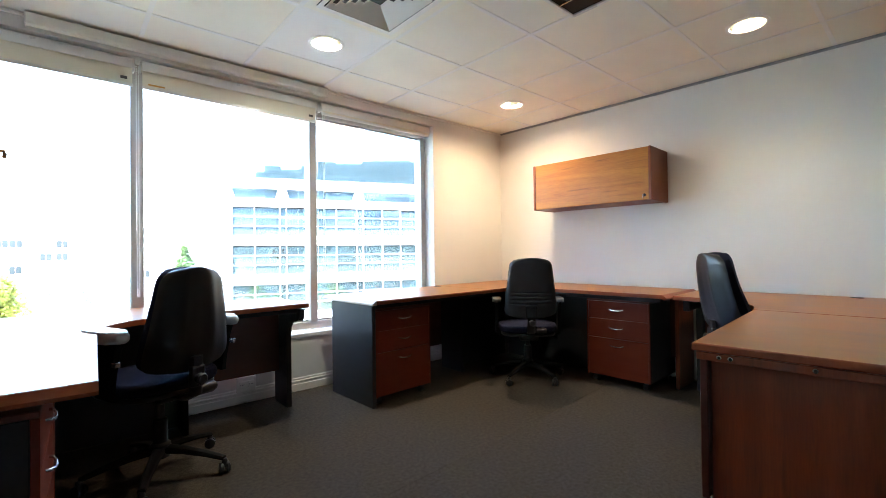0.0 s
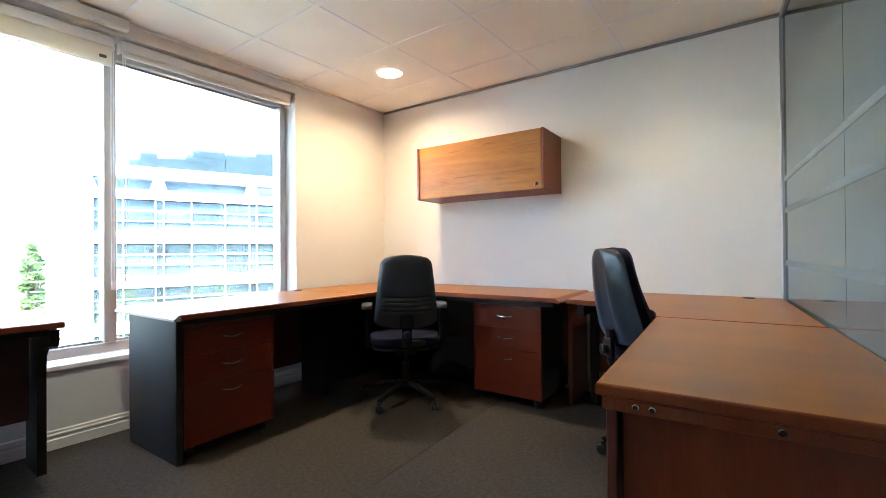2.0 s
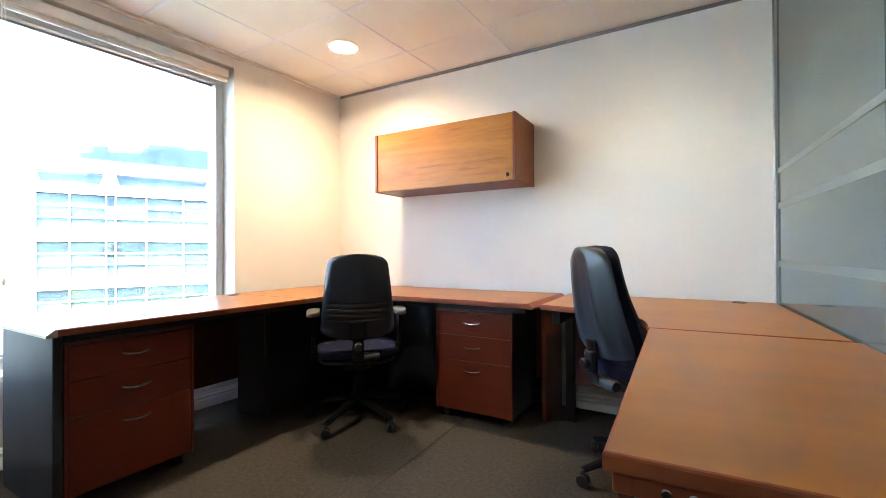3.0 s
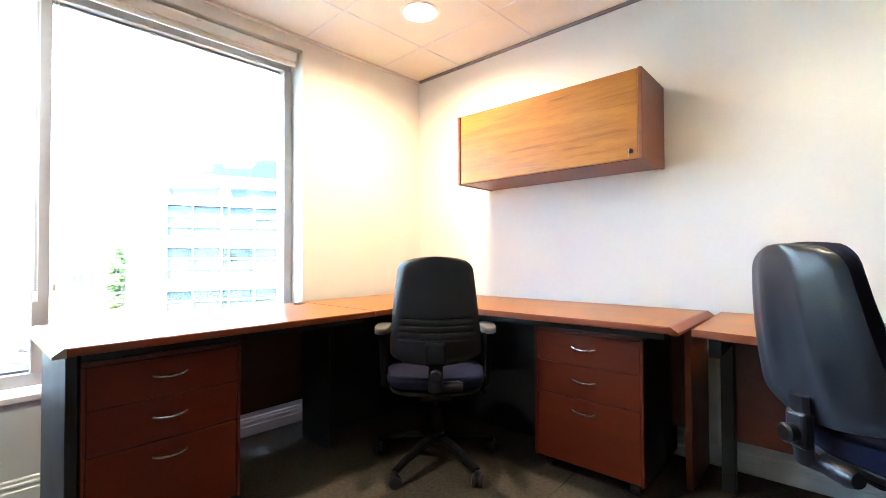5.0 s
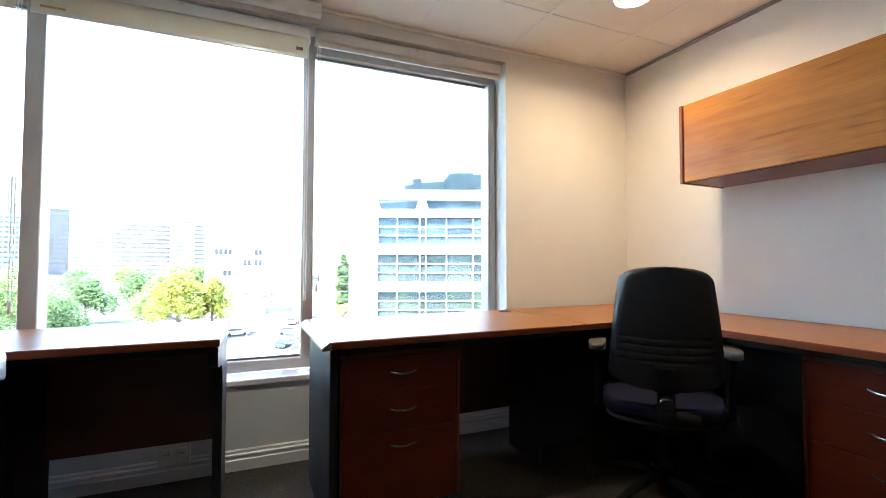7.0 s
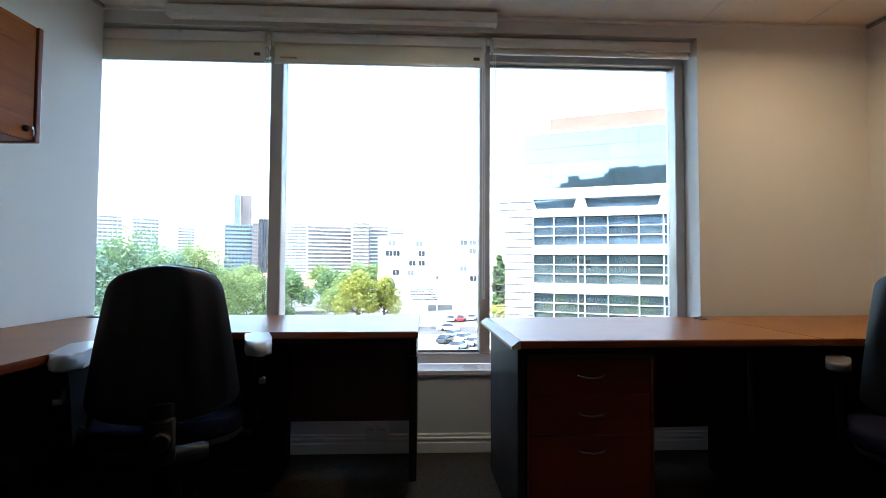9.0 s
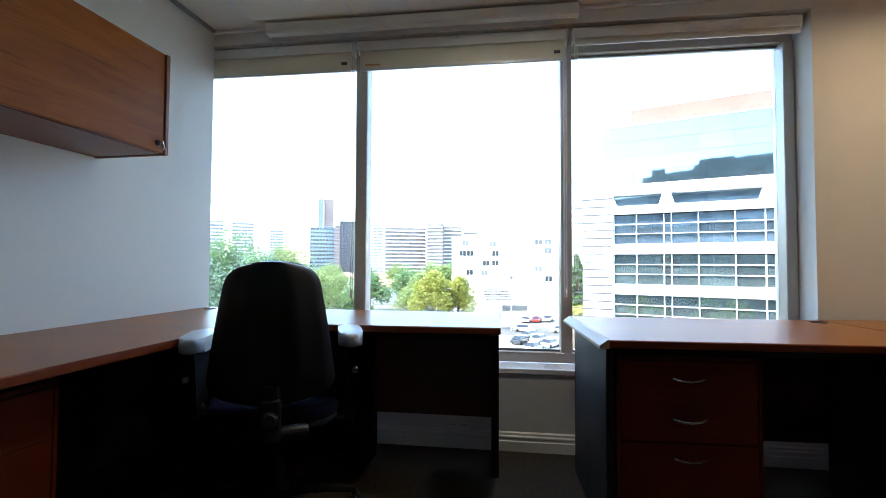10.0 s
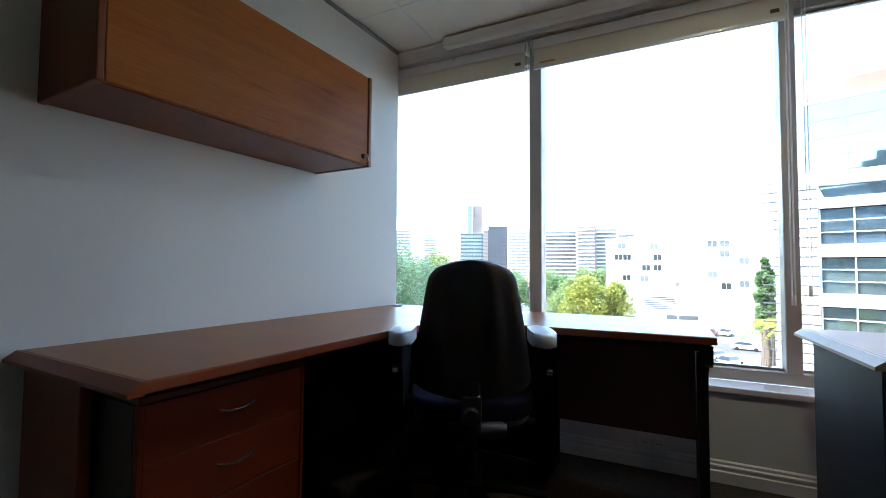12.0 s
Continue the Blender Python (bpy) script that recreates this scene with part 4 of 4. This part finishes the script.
def office_block():
    """The white and glass office building across the yard: banded storeys, each pane its own mesh."""
    o = thing("office_building", OFFICE, "white office building with ribbon windows and a glass upper storey", "building")
    L, dp, st, z0 = 34.0, 16.0, 3.5, 1.78        # length, depth, storey height, lowest window row
    tilt = random.Random(3)
    part("core", one_box(0.0, 0.62, 0.0, L, dp, 19.1), JOINT, o)
    part("corner_pier", one_box(-2.45, 0.1, 0, 0.1, 8, 20.05), CLAD, o, "white ribbed corner pier")
    for k in range(29):
        z = 0.87 + 0.7 * k
        part("shadow_joint", one_box(-3.3, 0.05, z, 0.1, 0.098, z + 0.09), JOINT, o)
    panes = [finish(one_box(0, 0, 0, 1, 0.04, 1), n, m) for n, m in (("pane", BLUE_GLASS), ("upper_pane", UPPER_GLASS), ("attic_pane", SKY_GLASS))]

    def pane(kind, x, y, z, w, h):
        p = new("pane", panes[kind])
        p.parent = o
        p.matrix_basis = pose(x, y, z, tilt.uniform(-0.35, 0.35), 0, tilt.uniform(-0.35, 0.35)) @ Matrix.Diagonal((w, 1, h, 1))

    rows = [z0 + st * f for f in range(5)]
    for f, zb in enumerate(rows):
        top = rows[f + 1] if f < 4 else 19.1
        part("spandrel_band", one_box(0.1, 0.0, zb + 2.6, L, 0.6, top, 0.03), CLAD, o)
        for k in (0.84, 1.68):
            part("transom", one_box(0.1, 0.34, zb + k, L, 0.44, zb + k + 0.07), CLAD, o)
        x, c = 0.12, 0
        while x < L - 0.5:
            w = (1.84, 2.12, 0.57, 1.96, 2.52, 1.95, 0.6, 1.9)[c % 8]
            part("window_post", one_box(x, 0.32, zb, x + 0.08, 0.46, zb + 2.6), CLAD, o)
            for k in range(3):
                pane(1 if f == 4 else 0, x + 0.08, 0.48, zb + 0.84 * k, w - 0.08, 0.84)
            x += w
            c += 1
    # set-in strip with splayed white piers, then the glass attic and the brick top
    for i in range(12):
        pane(1, 0.1 + 2.8 * i, 0.7, 19.1, 2.8, 0.96)
    for k in range(-1, 5):
        x = 3.75 + 6.95 * k
        part("splayed_pier", prism_y([(x, 0), (x + 1.2, 0), (x + 0.92, 0.96), (x + 0.28, 0.96)], 0.15, 0.68, 19.1), CLAD, o)
    part("end_pier", prism_y([(-2.45, 0), (0.45, 0), (0.1, 0.96), (-2.45, 0.96)], 0.12, 0.68, 19.1), CLAD, o)
    part("cornice", one_box(-2.5, -0.1, 20.06, L, dp, 20.93, 0.05), CLAD, o)
    part("attic_core", one_box(-0.7, 1.0, 20.93, L, dp, 26.27), SKY_GLASS, o)
    for i in range(14):
        for k in range(4):
            pane(2, -0.72 + 2.5 * i, 0.9, 20.95 + 1.33 * k, 2.47, 1.31)
    part("attic_coping", one_box(-0.75, 0.85, 26.28, L, dp, 26.4), CLAD, o)
    part("brick_parapet", one_box(1.58, 1.3, 26.4, L, dp, 27.85), BRICK, o, "brown brick roof storey")
    return o


def prism_y(pts, y0, y1, z):
    bm = bmesh.new()
    a = [bm.verts.new((x, y0, z + h)) for x, h in pts]
    b = [bm.verts.new((x, y1, z + h)) for x, h in pts]
    n = len(pts)
    bm.faces.new(a)
    bm.faces.new(b[::-1])
    for i in range(n):
        bm.faces.new((a[i], b[i], b[(i + 1) % n], a[(i + 1) % n]))
    return bm


office_block()


# unseen facade, added to be mirrored in the attic glass and shade the ground
own = thing("own_building", pose(0, 0, 0), "unseen grey facade with pale bands around the window, added for reflections", "building")
for x0, x1, z0, z1 in ((-20, 28, GROUND, 0.38), (-20, -0.1, 0.38, 2.4), (3.5, 28, 0.38, 2.4), (-20, 28, 2.4, 13), (-2.6, 28, 13, 15.6), (-1.0, 28, 15.6, 16.7), (5.0, 28, 16.7, 17.2)):
    part("wall", one_box(x0, 4.125, z0, x1, 4.16, z1), OWN_WALL, own)
for k in range(4):
    part("band", one_box(-20, 4.161, 4.2 + 3.3 * k, -2.7 if k > 2 else 28, 4.2, 5.0 + 3.3 * k), CLAD, own, "pale band between storeys")


def plain_block(m, w, d, h, wall, storeys, cols, label, band=False, skip=0.0, name="apartment_building", win=(0.55, 0.5), roof=True, glass=None):
    """A block with storeys of windows or balcony bands on the side that faces -y; origin at the middle of its foot."""
    o = thing(name, m, label, "building")
    part("wall", one_box(-w / 2, 0, 0, w / 2, d, h), wall, o)
    if roof:
        part("roof", one_box(-w / 2 - 0.2, -0.2, h, w / 2 + 0.2, d + 0.2, h + 0.5), wall, o)
    sh = h / storeys
    cw = w / cols
    if band:
        win = (0.9, 0.44)
    wm = finish(one_box(0, 0, 0, cw * win[0], 0.3, sh * win[1]), "window", glass or PALE_WINDOW)
    rnd = random.Random(int(w * 10 + h))
    for f in range(storeys):
        if band:
            part("balcony", one_box(-w / 2 - 0.3, -1.4, f * sh, w / 2 + 0.3, -0.01, f * sh + sh * 0.36), FAR_WHITE, o)
        for c in range(cols):
            if rnd.random() < skip:
                continue
            p = new("window", wm)
            p.parent = o
            p.matrix_basis = pose(-w / 2 + cw * (c + 0.5 - win[0] / 2), -0.06, f * sh + sh * (0.42 if band else 0.3))
    return o


def at(bearing, dist, turn=0.0):
    """A place on the ground by its bearing from the window, in degrees clockwise from +y."""
    b = radians(bearing)
    return pose(1.8 + dist * math.sin(b), 1.4 + dist * math.cos(b), GROUND, 0, 0, -bearing + turn)


# white low offices across the street, with their few windows
def white_office(bearing, dist, turn, w, d, h, openings, label):
    o = thing("white_building", at(bearing, dist, turn), label, "building")
    part("wall", one_box(-w / 2, 0, 0, w / 2, d, h), CONCRETE, o)
    part("roof", one_box(-w / 2 - 0.2, -0.2, h, w / 2 + 0.2, d + 0.2, h + 0.4), CONCRETE, o)
    for b, up, glass in openings:
        x, z = radians(b - bearing) * dist, dist * math.tan(radians(up)) + 1 - GROUND
        win = part("window", one_box(x - 0.95, -0.05, z - 0.75, x + 0.95, 0.15, z + 0.75), glass, o)
        part("mullion", one_box(x - 0.05, -0.09, z - 0.75, x + 0.05, -0.051, z + 0.75), CONCRETE, win)
    return o


white_office(-2.65, 128, 8, 13.8, 12, 21.6, ((-4.75, 1.35, FAR_GLASS), (-3.79, 1.35, FAR_GLASS), (-0.45, 1.34, FAR_GLASS), (-1.69, 0.07, FAR_GLASS), (-0.46, 0.08, FAR_GLASS), (-3.84, -1.14, FAR_GLASS), (-4.4, 2.7, PALE_WINDOW), (-0.8, 2.6, PALE_WINDOW), (-1.9, -1.2, PALE_WINDOW)), "white low office building with paired dark windows")
white_office(6.6, 122, 10, 9.5, 14, 20.6, ((5.03, 2.8, PALE_WINDOW), (6.2, 2.8, PALE_WINDOW), (6.3, -1.9, FAR_GLASS), (6.2, 1.7, PALE_WINDOW), (5.0, -0.6, PALE_WINDOW), (8.0, 0.9, PALE_WINDOW), (8.0, -1.6, PALE_WINDOW)), "white low office building with small pale windows")
plain_block(at(3.0, 150, 5), 20, 12, 19.0, CONCRETE, 5, 8, "white low office building set back behind others", skip=0.9, name="white_building", win=(0.42, 0.3))
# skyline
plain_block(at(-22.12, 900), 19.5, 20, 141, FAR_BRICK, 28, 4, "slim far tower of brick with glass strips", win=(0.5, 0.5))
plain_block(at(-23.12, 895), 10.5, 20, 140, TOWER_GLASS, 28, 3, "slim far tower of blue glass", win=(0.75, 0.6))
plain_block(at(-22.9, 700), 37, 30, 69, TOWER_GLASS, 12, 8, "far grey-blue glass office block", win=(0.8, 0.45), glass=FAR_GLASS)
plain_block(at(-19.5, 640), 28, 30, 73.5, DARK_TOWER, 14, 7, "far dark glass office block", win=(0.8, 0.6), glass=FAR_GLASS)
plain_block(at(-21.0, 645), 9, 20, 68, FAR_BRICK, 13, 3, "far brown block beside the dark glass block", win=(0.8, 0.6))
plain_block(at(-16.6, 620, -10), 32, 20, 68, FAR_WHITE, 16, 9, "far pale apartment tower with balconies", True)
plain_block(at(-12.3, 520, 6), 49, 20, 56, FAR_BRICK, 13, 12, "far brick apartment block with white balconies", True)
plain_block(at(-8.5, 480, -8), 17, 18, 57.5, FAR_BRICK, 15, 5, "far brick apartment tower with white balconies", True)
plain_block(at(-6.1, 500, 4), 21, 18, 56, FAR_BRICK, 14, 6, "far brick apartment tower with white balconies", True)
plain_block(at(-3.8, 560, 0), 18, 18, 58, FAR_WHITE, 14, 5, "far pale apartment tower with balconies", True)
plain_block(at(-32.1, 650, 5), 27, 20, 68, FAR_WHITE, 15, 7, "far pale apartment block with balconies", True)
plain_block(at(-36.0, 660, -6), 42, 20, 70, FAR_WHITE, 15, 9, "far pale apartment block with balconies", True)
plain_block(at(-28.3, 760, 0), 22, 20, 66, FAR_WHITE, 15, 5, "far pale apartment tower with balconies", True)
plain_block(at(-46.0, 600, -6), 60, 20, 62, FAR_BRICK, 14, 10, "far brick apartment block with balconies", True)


def house(m, w, d, h, label):
    o = thing("house", m, label, "house")
    part("wall", one_box(-w / 2, 0, 0, w / 2, d, h), FAR_WHITE, o)
    bm = bmesh.new()
    v = [bm.verts.new(p) for p in ((-w / 2 - 0.6, -0.6, h), (w / 2 + 0.6, -0.6, h), (w / 2 + 0.6, d + 0.6, h), (-w / 2 - 0.6, d + 0.6, h), (-w / 4, d / 2, h + 2.6), (w / 4, d / 2, h + 2.6))]
    for f in ((0, 1, 5, 4), (1, 2, 5), (2, 3, 4, 5), (3, 0, 4), (3, 2, 1, 0)):
        bm.faces.new([v[i] for i in f])
    part("roof", bm, ROOF_TILE, o, "reddish tiled hip roof")
    for i in range(3):
        x = -w / 2 + w * (0.2 + 0.3 * i)
        part("window", one_box(x - 0.8, -0.08, h * 0.45, x + 0.8, 0.2, h * 0.8), FAR_GLASS, o)
    return o


for b, dist, w in ((-16.5, 250, 26), (-12.8, 215, 22), (-20.5, 270, 24), (-9.5, 170, 18), (-25.0, 230, 22), (-14.5, 150, 16), (-30, 200, 20), (-5.5, 185, 22)):
    house(at(b, dist, 12), w, 12, 5.6, "white house with a reddish tiled roof among trees")

rng = random.Random(7)


def tree(m, height, spread, leaf, count, label, leaf_size=0.5, conical=0.0):
    """Tapered trunk with limbs, and a crown of leaf tufts gathered in uneven clumps."""
    o = thing("tree", m, label, "tree")
    bm = bmesh.new()
    th = height * 0.42
    tube(bm, [(0, 0, 0), (0.1, 0.05, th * 0.5), (0.0, 0.15, th), (0.1, 0.1, height * 0.75)], [0.035 * height, 0.028 * height, 0.02 * height, 0.006 * height], 8)
    clumps = []
    for k in range(9):
        a = 2.4 * k + rng.random()
        hz = height * (0.42 + 0.5 * k / 9)
        r = spread * (0.85 - conical * (k / 9)) * (0.55 + 0.45 * rng.random()) * (1 - 0.45 * (k / 9) ** 2)
        tip = (r * math.cos(a), r * math.sin(a), hz)
        tube(bm, [(0, 0.1, hz * 0.7), (tip[0] * 0.5, tip[1] * 0.5, hz * 0.86), tip], [0.012 * height, 0.008 * height, 0.003 * height], 6)
        clumps.append((tip, spread * (0.32 + 0.25 * rng.random())))
        clumps.append(((tip[0] * 0.5, tip[1] * 0.5, hz + spread * 0.2), spread * (0.3 + 0.2 * rng.random())))
    clumps.append(((0, 0, height * 0.92), spread * 0.34))
    part("trunk", bm, BARK, o)
    verts, faces = [], []
    for n in range(count):
        (cx, cy, cz), cr = clumps[rng.randrange(len(clumps))]
        d = Vector((rng.gauss(0, 1), rng.gauss(0, 1), rng.gauss(0, 0.8))).normalized() * cr * (0.45 + 0.55 * rng.random() ** 0.5)
        p = Vector((cx, cy, cz)) + d
        s = leaf_size * (0.6 + 0.8 * rng.random())
        u = Vector((rng.gauss(0, 1), rng.gauss(0, 1), rng.gauss(0, 0.6))).normalized()
        v = u.cross(Vector((rng.gauss(0, 1), rng.gauss(0, 1), rng.gauss(0, 1)))).normalized()
        i = len(verts)
        verts += [p - u * s, p + v * s * 0.5, p + u * s, p - v * s * 0.5]
        faces.append((i, i + 1, i + 2, i + 3))
    me = bpy.data.meshes.new("crown")
    me.from_pydata([tuple(v) for v in verts], [], faces)
    me.materials.append(leaf)
    c = new("crown", me)
    c.parent = o
    return o


GREEN = "leafy green tree among the gardens"
for b, dist, h, s, l, n in (
    (-43, 66, 19, 6.5, 3, 2600), (-38.5, 58, 18, 6, 3, 2800), (-34.0, 62, 18.5, 6.5, 0, 2800), (-30.5, 70, 17.5, 6, 3, 2600), (-27.5, 74, 18.5, 6, 1, 2600), (-24.0, 84, 16, 6, 1, 2200),
    (-21.0, 105, 14, 6, 1, 1800), (-19.0, 88, 11, 4.5, 0, 1800), (-16.8, 128, 13, 6, 0, 1500), (-12.2, 140, 14, 7, 0, 1500), (-10.2, 128, 13, 6.5, 1, 1600), (-7.6, 150, 16, 7, 1, 1600), (-13.5, 190, 15, 8, 1, 1400),
    (-48, 60, 17, 6, 0, 2000), (-52, 55, 17, 6, 1, 1800), (-17.5, 190, 14, 8, 0, 1200), (-22, 200, 15, 9, 1, 1200), (-26, 180, 15, 9, 0, 1200), (-6.2, 215, 17, 8, 0, 1200), (-9.0, 240, 17, 9, 1, 1200), (-11.5, 106, 10, 4, 1, 1400),
):
    tree(at(b, dist), h * (0.88 if b < -26 else 0.74), s, LEAF[l], int(n * (3.6 if dist < 110 else 2.2)), GREEN, 0.2 if dist < 110 else 0.42, 0.3)
tree(at(-8.7, 90), 12.0, 4.5, LEAF[2], 6500, "bushy yellow-green street tree", 0.27)
tree(at(-5.3, 93), 11.0, 3.6, LEAF[2], 6000, "bushy yellow-green street tree", 0.27)
# unseen trees, added for the office panes to mirror as green
for x, y, h, l in ((-13, 15, 8.6, 0), (-8.5, 11, 9.2, 1), (-4, 16, 8.4, 0), (0.5, 12, 9.0, 1), (5, 16, 8.2, 0), (9.5, 12, 9.0, 3), (14, 15, 8.8, 1)):
    tree(pose(x, y, GROUND), h, 3.0, LEAF[l], 2200, "leafy tree out of view, added to be mirrored in the panes", 0.4)
# trees built where a building's side glass only mirrors greenery
for b, dist, h in ((9.7, 72, 16.4), (9.5, 76, 13), (10.1, 80, 15)):
    tree(at(b, dist), h, 1.1, LEAF[0], 2600, "narrow dark green tree standing in for trees mirrored in side glass", 0.35)

for b, dist, h in ((9.8, 58, 8.6), (11.4, 56, 8.2)):
    o = thing("palm_tree", at(b, dist), "small palm tree with drooping yellow-green fronds", "tree")
    bm = bmesh.new()
    tube(bm, [(0, 0, 0), (0.1, 0, h * 0.5), (0.0, 0.1, h)], [0.28, 0.2, 0.18], 8)
    part("trunk", bm, BARK, o)
    bm = bmesh.new()
    for k in range(16):
        a = 2 * math.pi * k / 16 + 0.2 * rng.random()
        lift = rng.uniform(0.1, 0.9)
        for s in range(14):
            t = (s + 1) / 14
            r, z = 2.4 * t, h + lift * 1.6 * t - 2.2 * t * t
            c = Vector((r * math.cos(a), r * math.sin(a), z))
            side = Vector((-math.sin(a), math.cos(a), 0)) * (0.55 * math.sin(math.pi * min(t + 0.1, 1)))
            fwd = Vector((math.cos(a), math.sin(a), -0.5)) * 0.14
            for sg in (-1, 1):
                bm.faces.new([bm.verts.new(p) for p in (c, c + side * sg * 0.9 + fwd - Vector((0, 0, 0.25)), c + fwd)])
    part("fronds", bm, LEAF[2], o)


def car(m, paint, label):
    c = thing("car", m, label, "car", "parked cars in the yard")
    bm = bmesh.new()
    prof = [(-2.15, 0.3), (-2.15, 0.75), (-1.9, 0.88), (-1.25, 0.95), (1.0, 0.95), (1.9, 0.85), (2.15, 0.7), (2.15, 0.3)]
    for y, z in ((0, 0),):
        a = [bm.verts.new((x, -0.86, h)) for x, h in prof]
        b = [bm.verts.new((x, 0.86, h)) for x, h in prof]
        k = len(prof)
        bm.faces.new(a)
        bm.faces.new(b[::-1])
        for i in range(k):
            bm.faces.new((a[i], b[i], b[(i + 1) % k], a[(i + 1) % k]))
    body = part("body", bm, paint, c)
    bm = bmesh.new()
    a = [bm.verts.new((x, y * w, z)) for (x, z, w) in ((-1.75, 0.95, 0.8), (-1.15, 1.42, 0.66), (0.45, 1.42, 0.66), (1.15, 0.95, 0.8)) for y in (-1, 1)]
    for f in ((0, 2, 4, 6), (1, 7, 5, 3), (0, 1, 3, 2), (4, 5, 7, 6)):
        bm.faces.new([a[i] for i in f])
    part("glasshouse", bm, CAR_GLASS, c, "dark car windows")
    part("roof", one_box(-1.13, -0.65, 1.42, 0.43, 0.65, 1.45, 0.01), paint, c)
    for x in (-1.35, 1.35):
        for y in (-0.78, 0.78):
            bm = bmesh.new()
            lathe(bm, [(0.2, -0.1), (0.32, -0.08), (0.32, 0.08), (0.2, 0.1)], 14, pose(x, y, 0.32, 90, 0, 0))
            part("wheel", bm, TYRE, c)
    return c


for i, (b, dist, turn, col) in enumerate(((6.2, 108, 80, 1), (7.6, 110, 80, 0), (4.9, 107, 80, 0), (5.2, 84, 60, 3), (6.6, 80, 60, 0), (4.2, 78, 60, 2), (7.9, 76, 60, 0), (5.9, 72, 60, 3), (4.6, 92, 0, 0), (-13, 98, 0, 3), (-6.0, 93.5, 0, 0), (-1.2, 94, 0, 0), (12.3, 64, 20, 2), (9.4, 92, 0, 0))):
    car(at(b - 1.4, dist, turn) @ pose(0, 0, 0.05), CAR_COLOURS[col], ("white", "red", "dark", "silver")[col] + " parked car seen far below")

kiosk = thing("canopy", at(0.0, 92, 10), "grey slatted canopy roof over the yard's entrance", "canopy")
for k in range(7):
    part("slat", one_box(-2.8, -0.1 + 0.75 * k, 6.4 + 0.3 * k, 2.8, 0.45 + 0.75 * k, 6.55 + 0.3 * k), FAR_GLASS, kiosk)
for x in (-2.6, 2.6):
    part("post", one_box(x - 0.08, 0, 0, x + 0.08, 0.16, 6.42), CLAD, kiosk)
for b in (-8.2,):
    o = thing("street_lamp", at(b, 90), "grey street lamp with a long arm", "street lamp")
    bm = bmesh.new()
    tube(bm, [(0, 0, 0), (0, 0, 8.2)], [0.11, 0.07], 8)
    part("pole", bm, CLAD, o)
    bm = bmesh.new()
    tube(bm, [(0, 0, 8.1), (1.4, 0, 8.7), (3.2, 0, 8.8)], 0.05, 6)
    part("arm", bm, CLAD, o)
    part("lamp_head", one_box(2.9, -0.15, 8.7, 3.7, 0.15, 8.85, 0.03), CLAD, o)

# ---- carpet tiles, last ----
for i in range(-6, 7):
    for j in range(-6, 5):
        m = CARPET_FRAME @ pose(0.5 * i, 0.5 * j, 0)
        c = m @ Vector((0.25, 0.25, 0))
        if in_room(c.x, c.y):
            t = new("carpet_tile", carpet_gap if j == 0 else carpet_plain)
            t.parent = floor
            t.matrix_basis = m
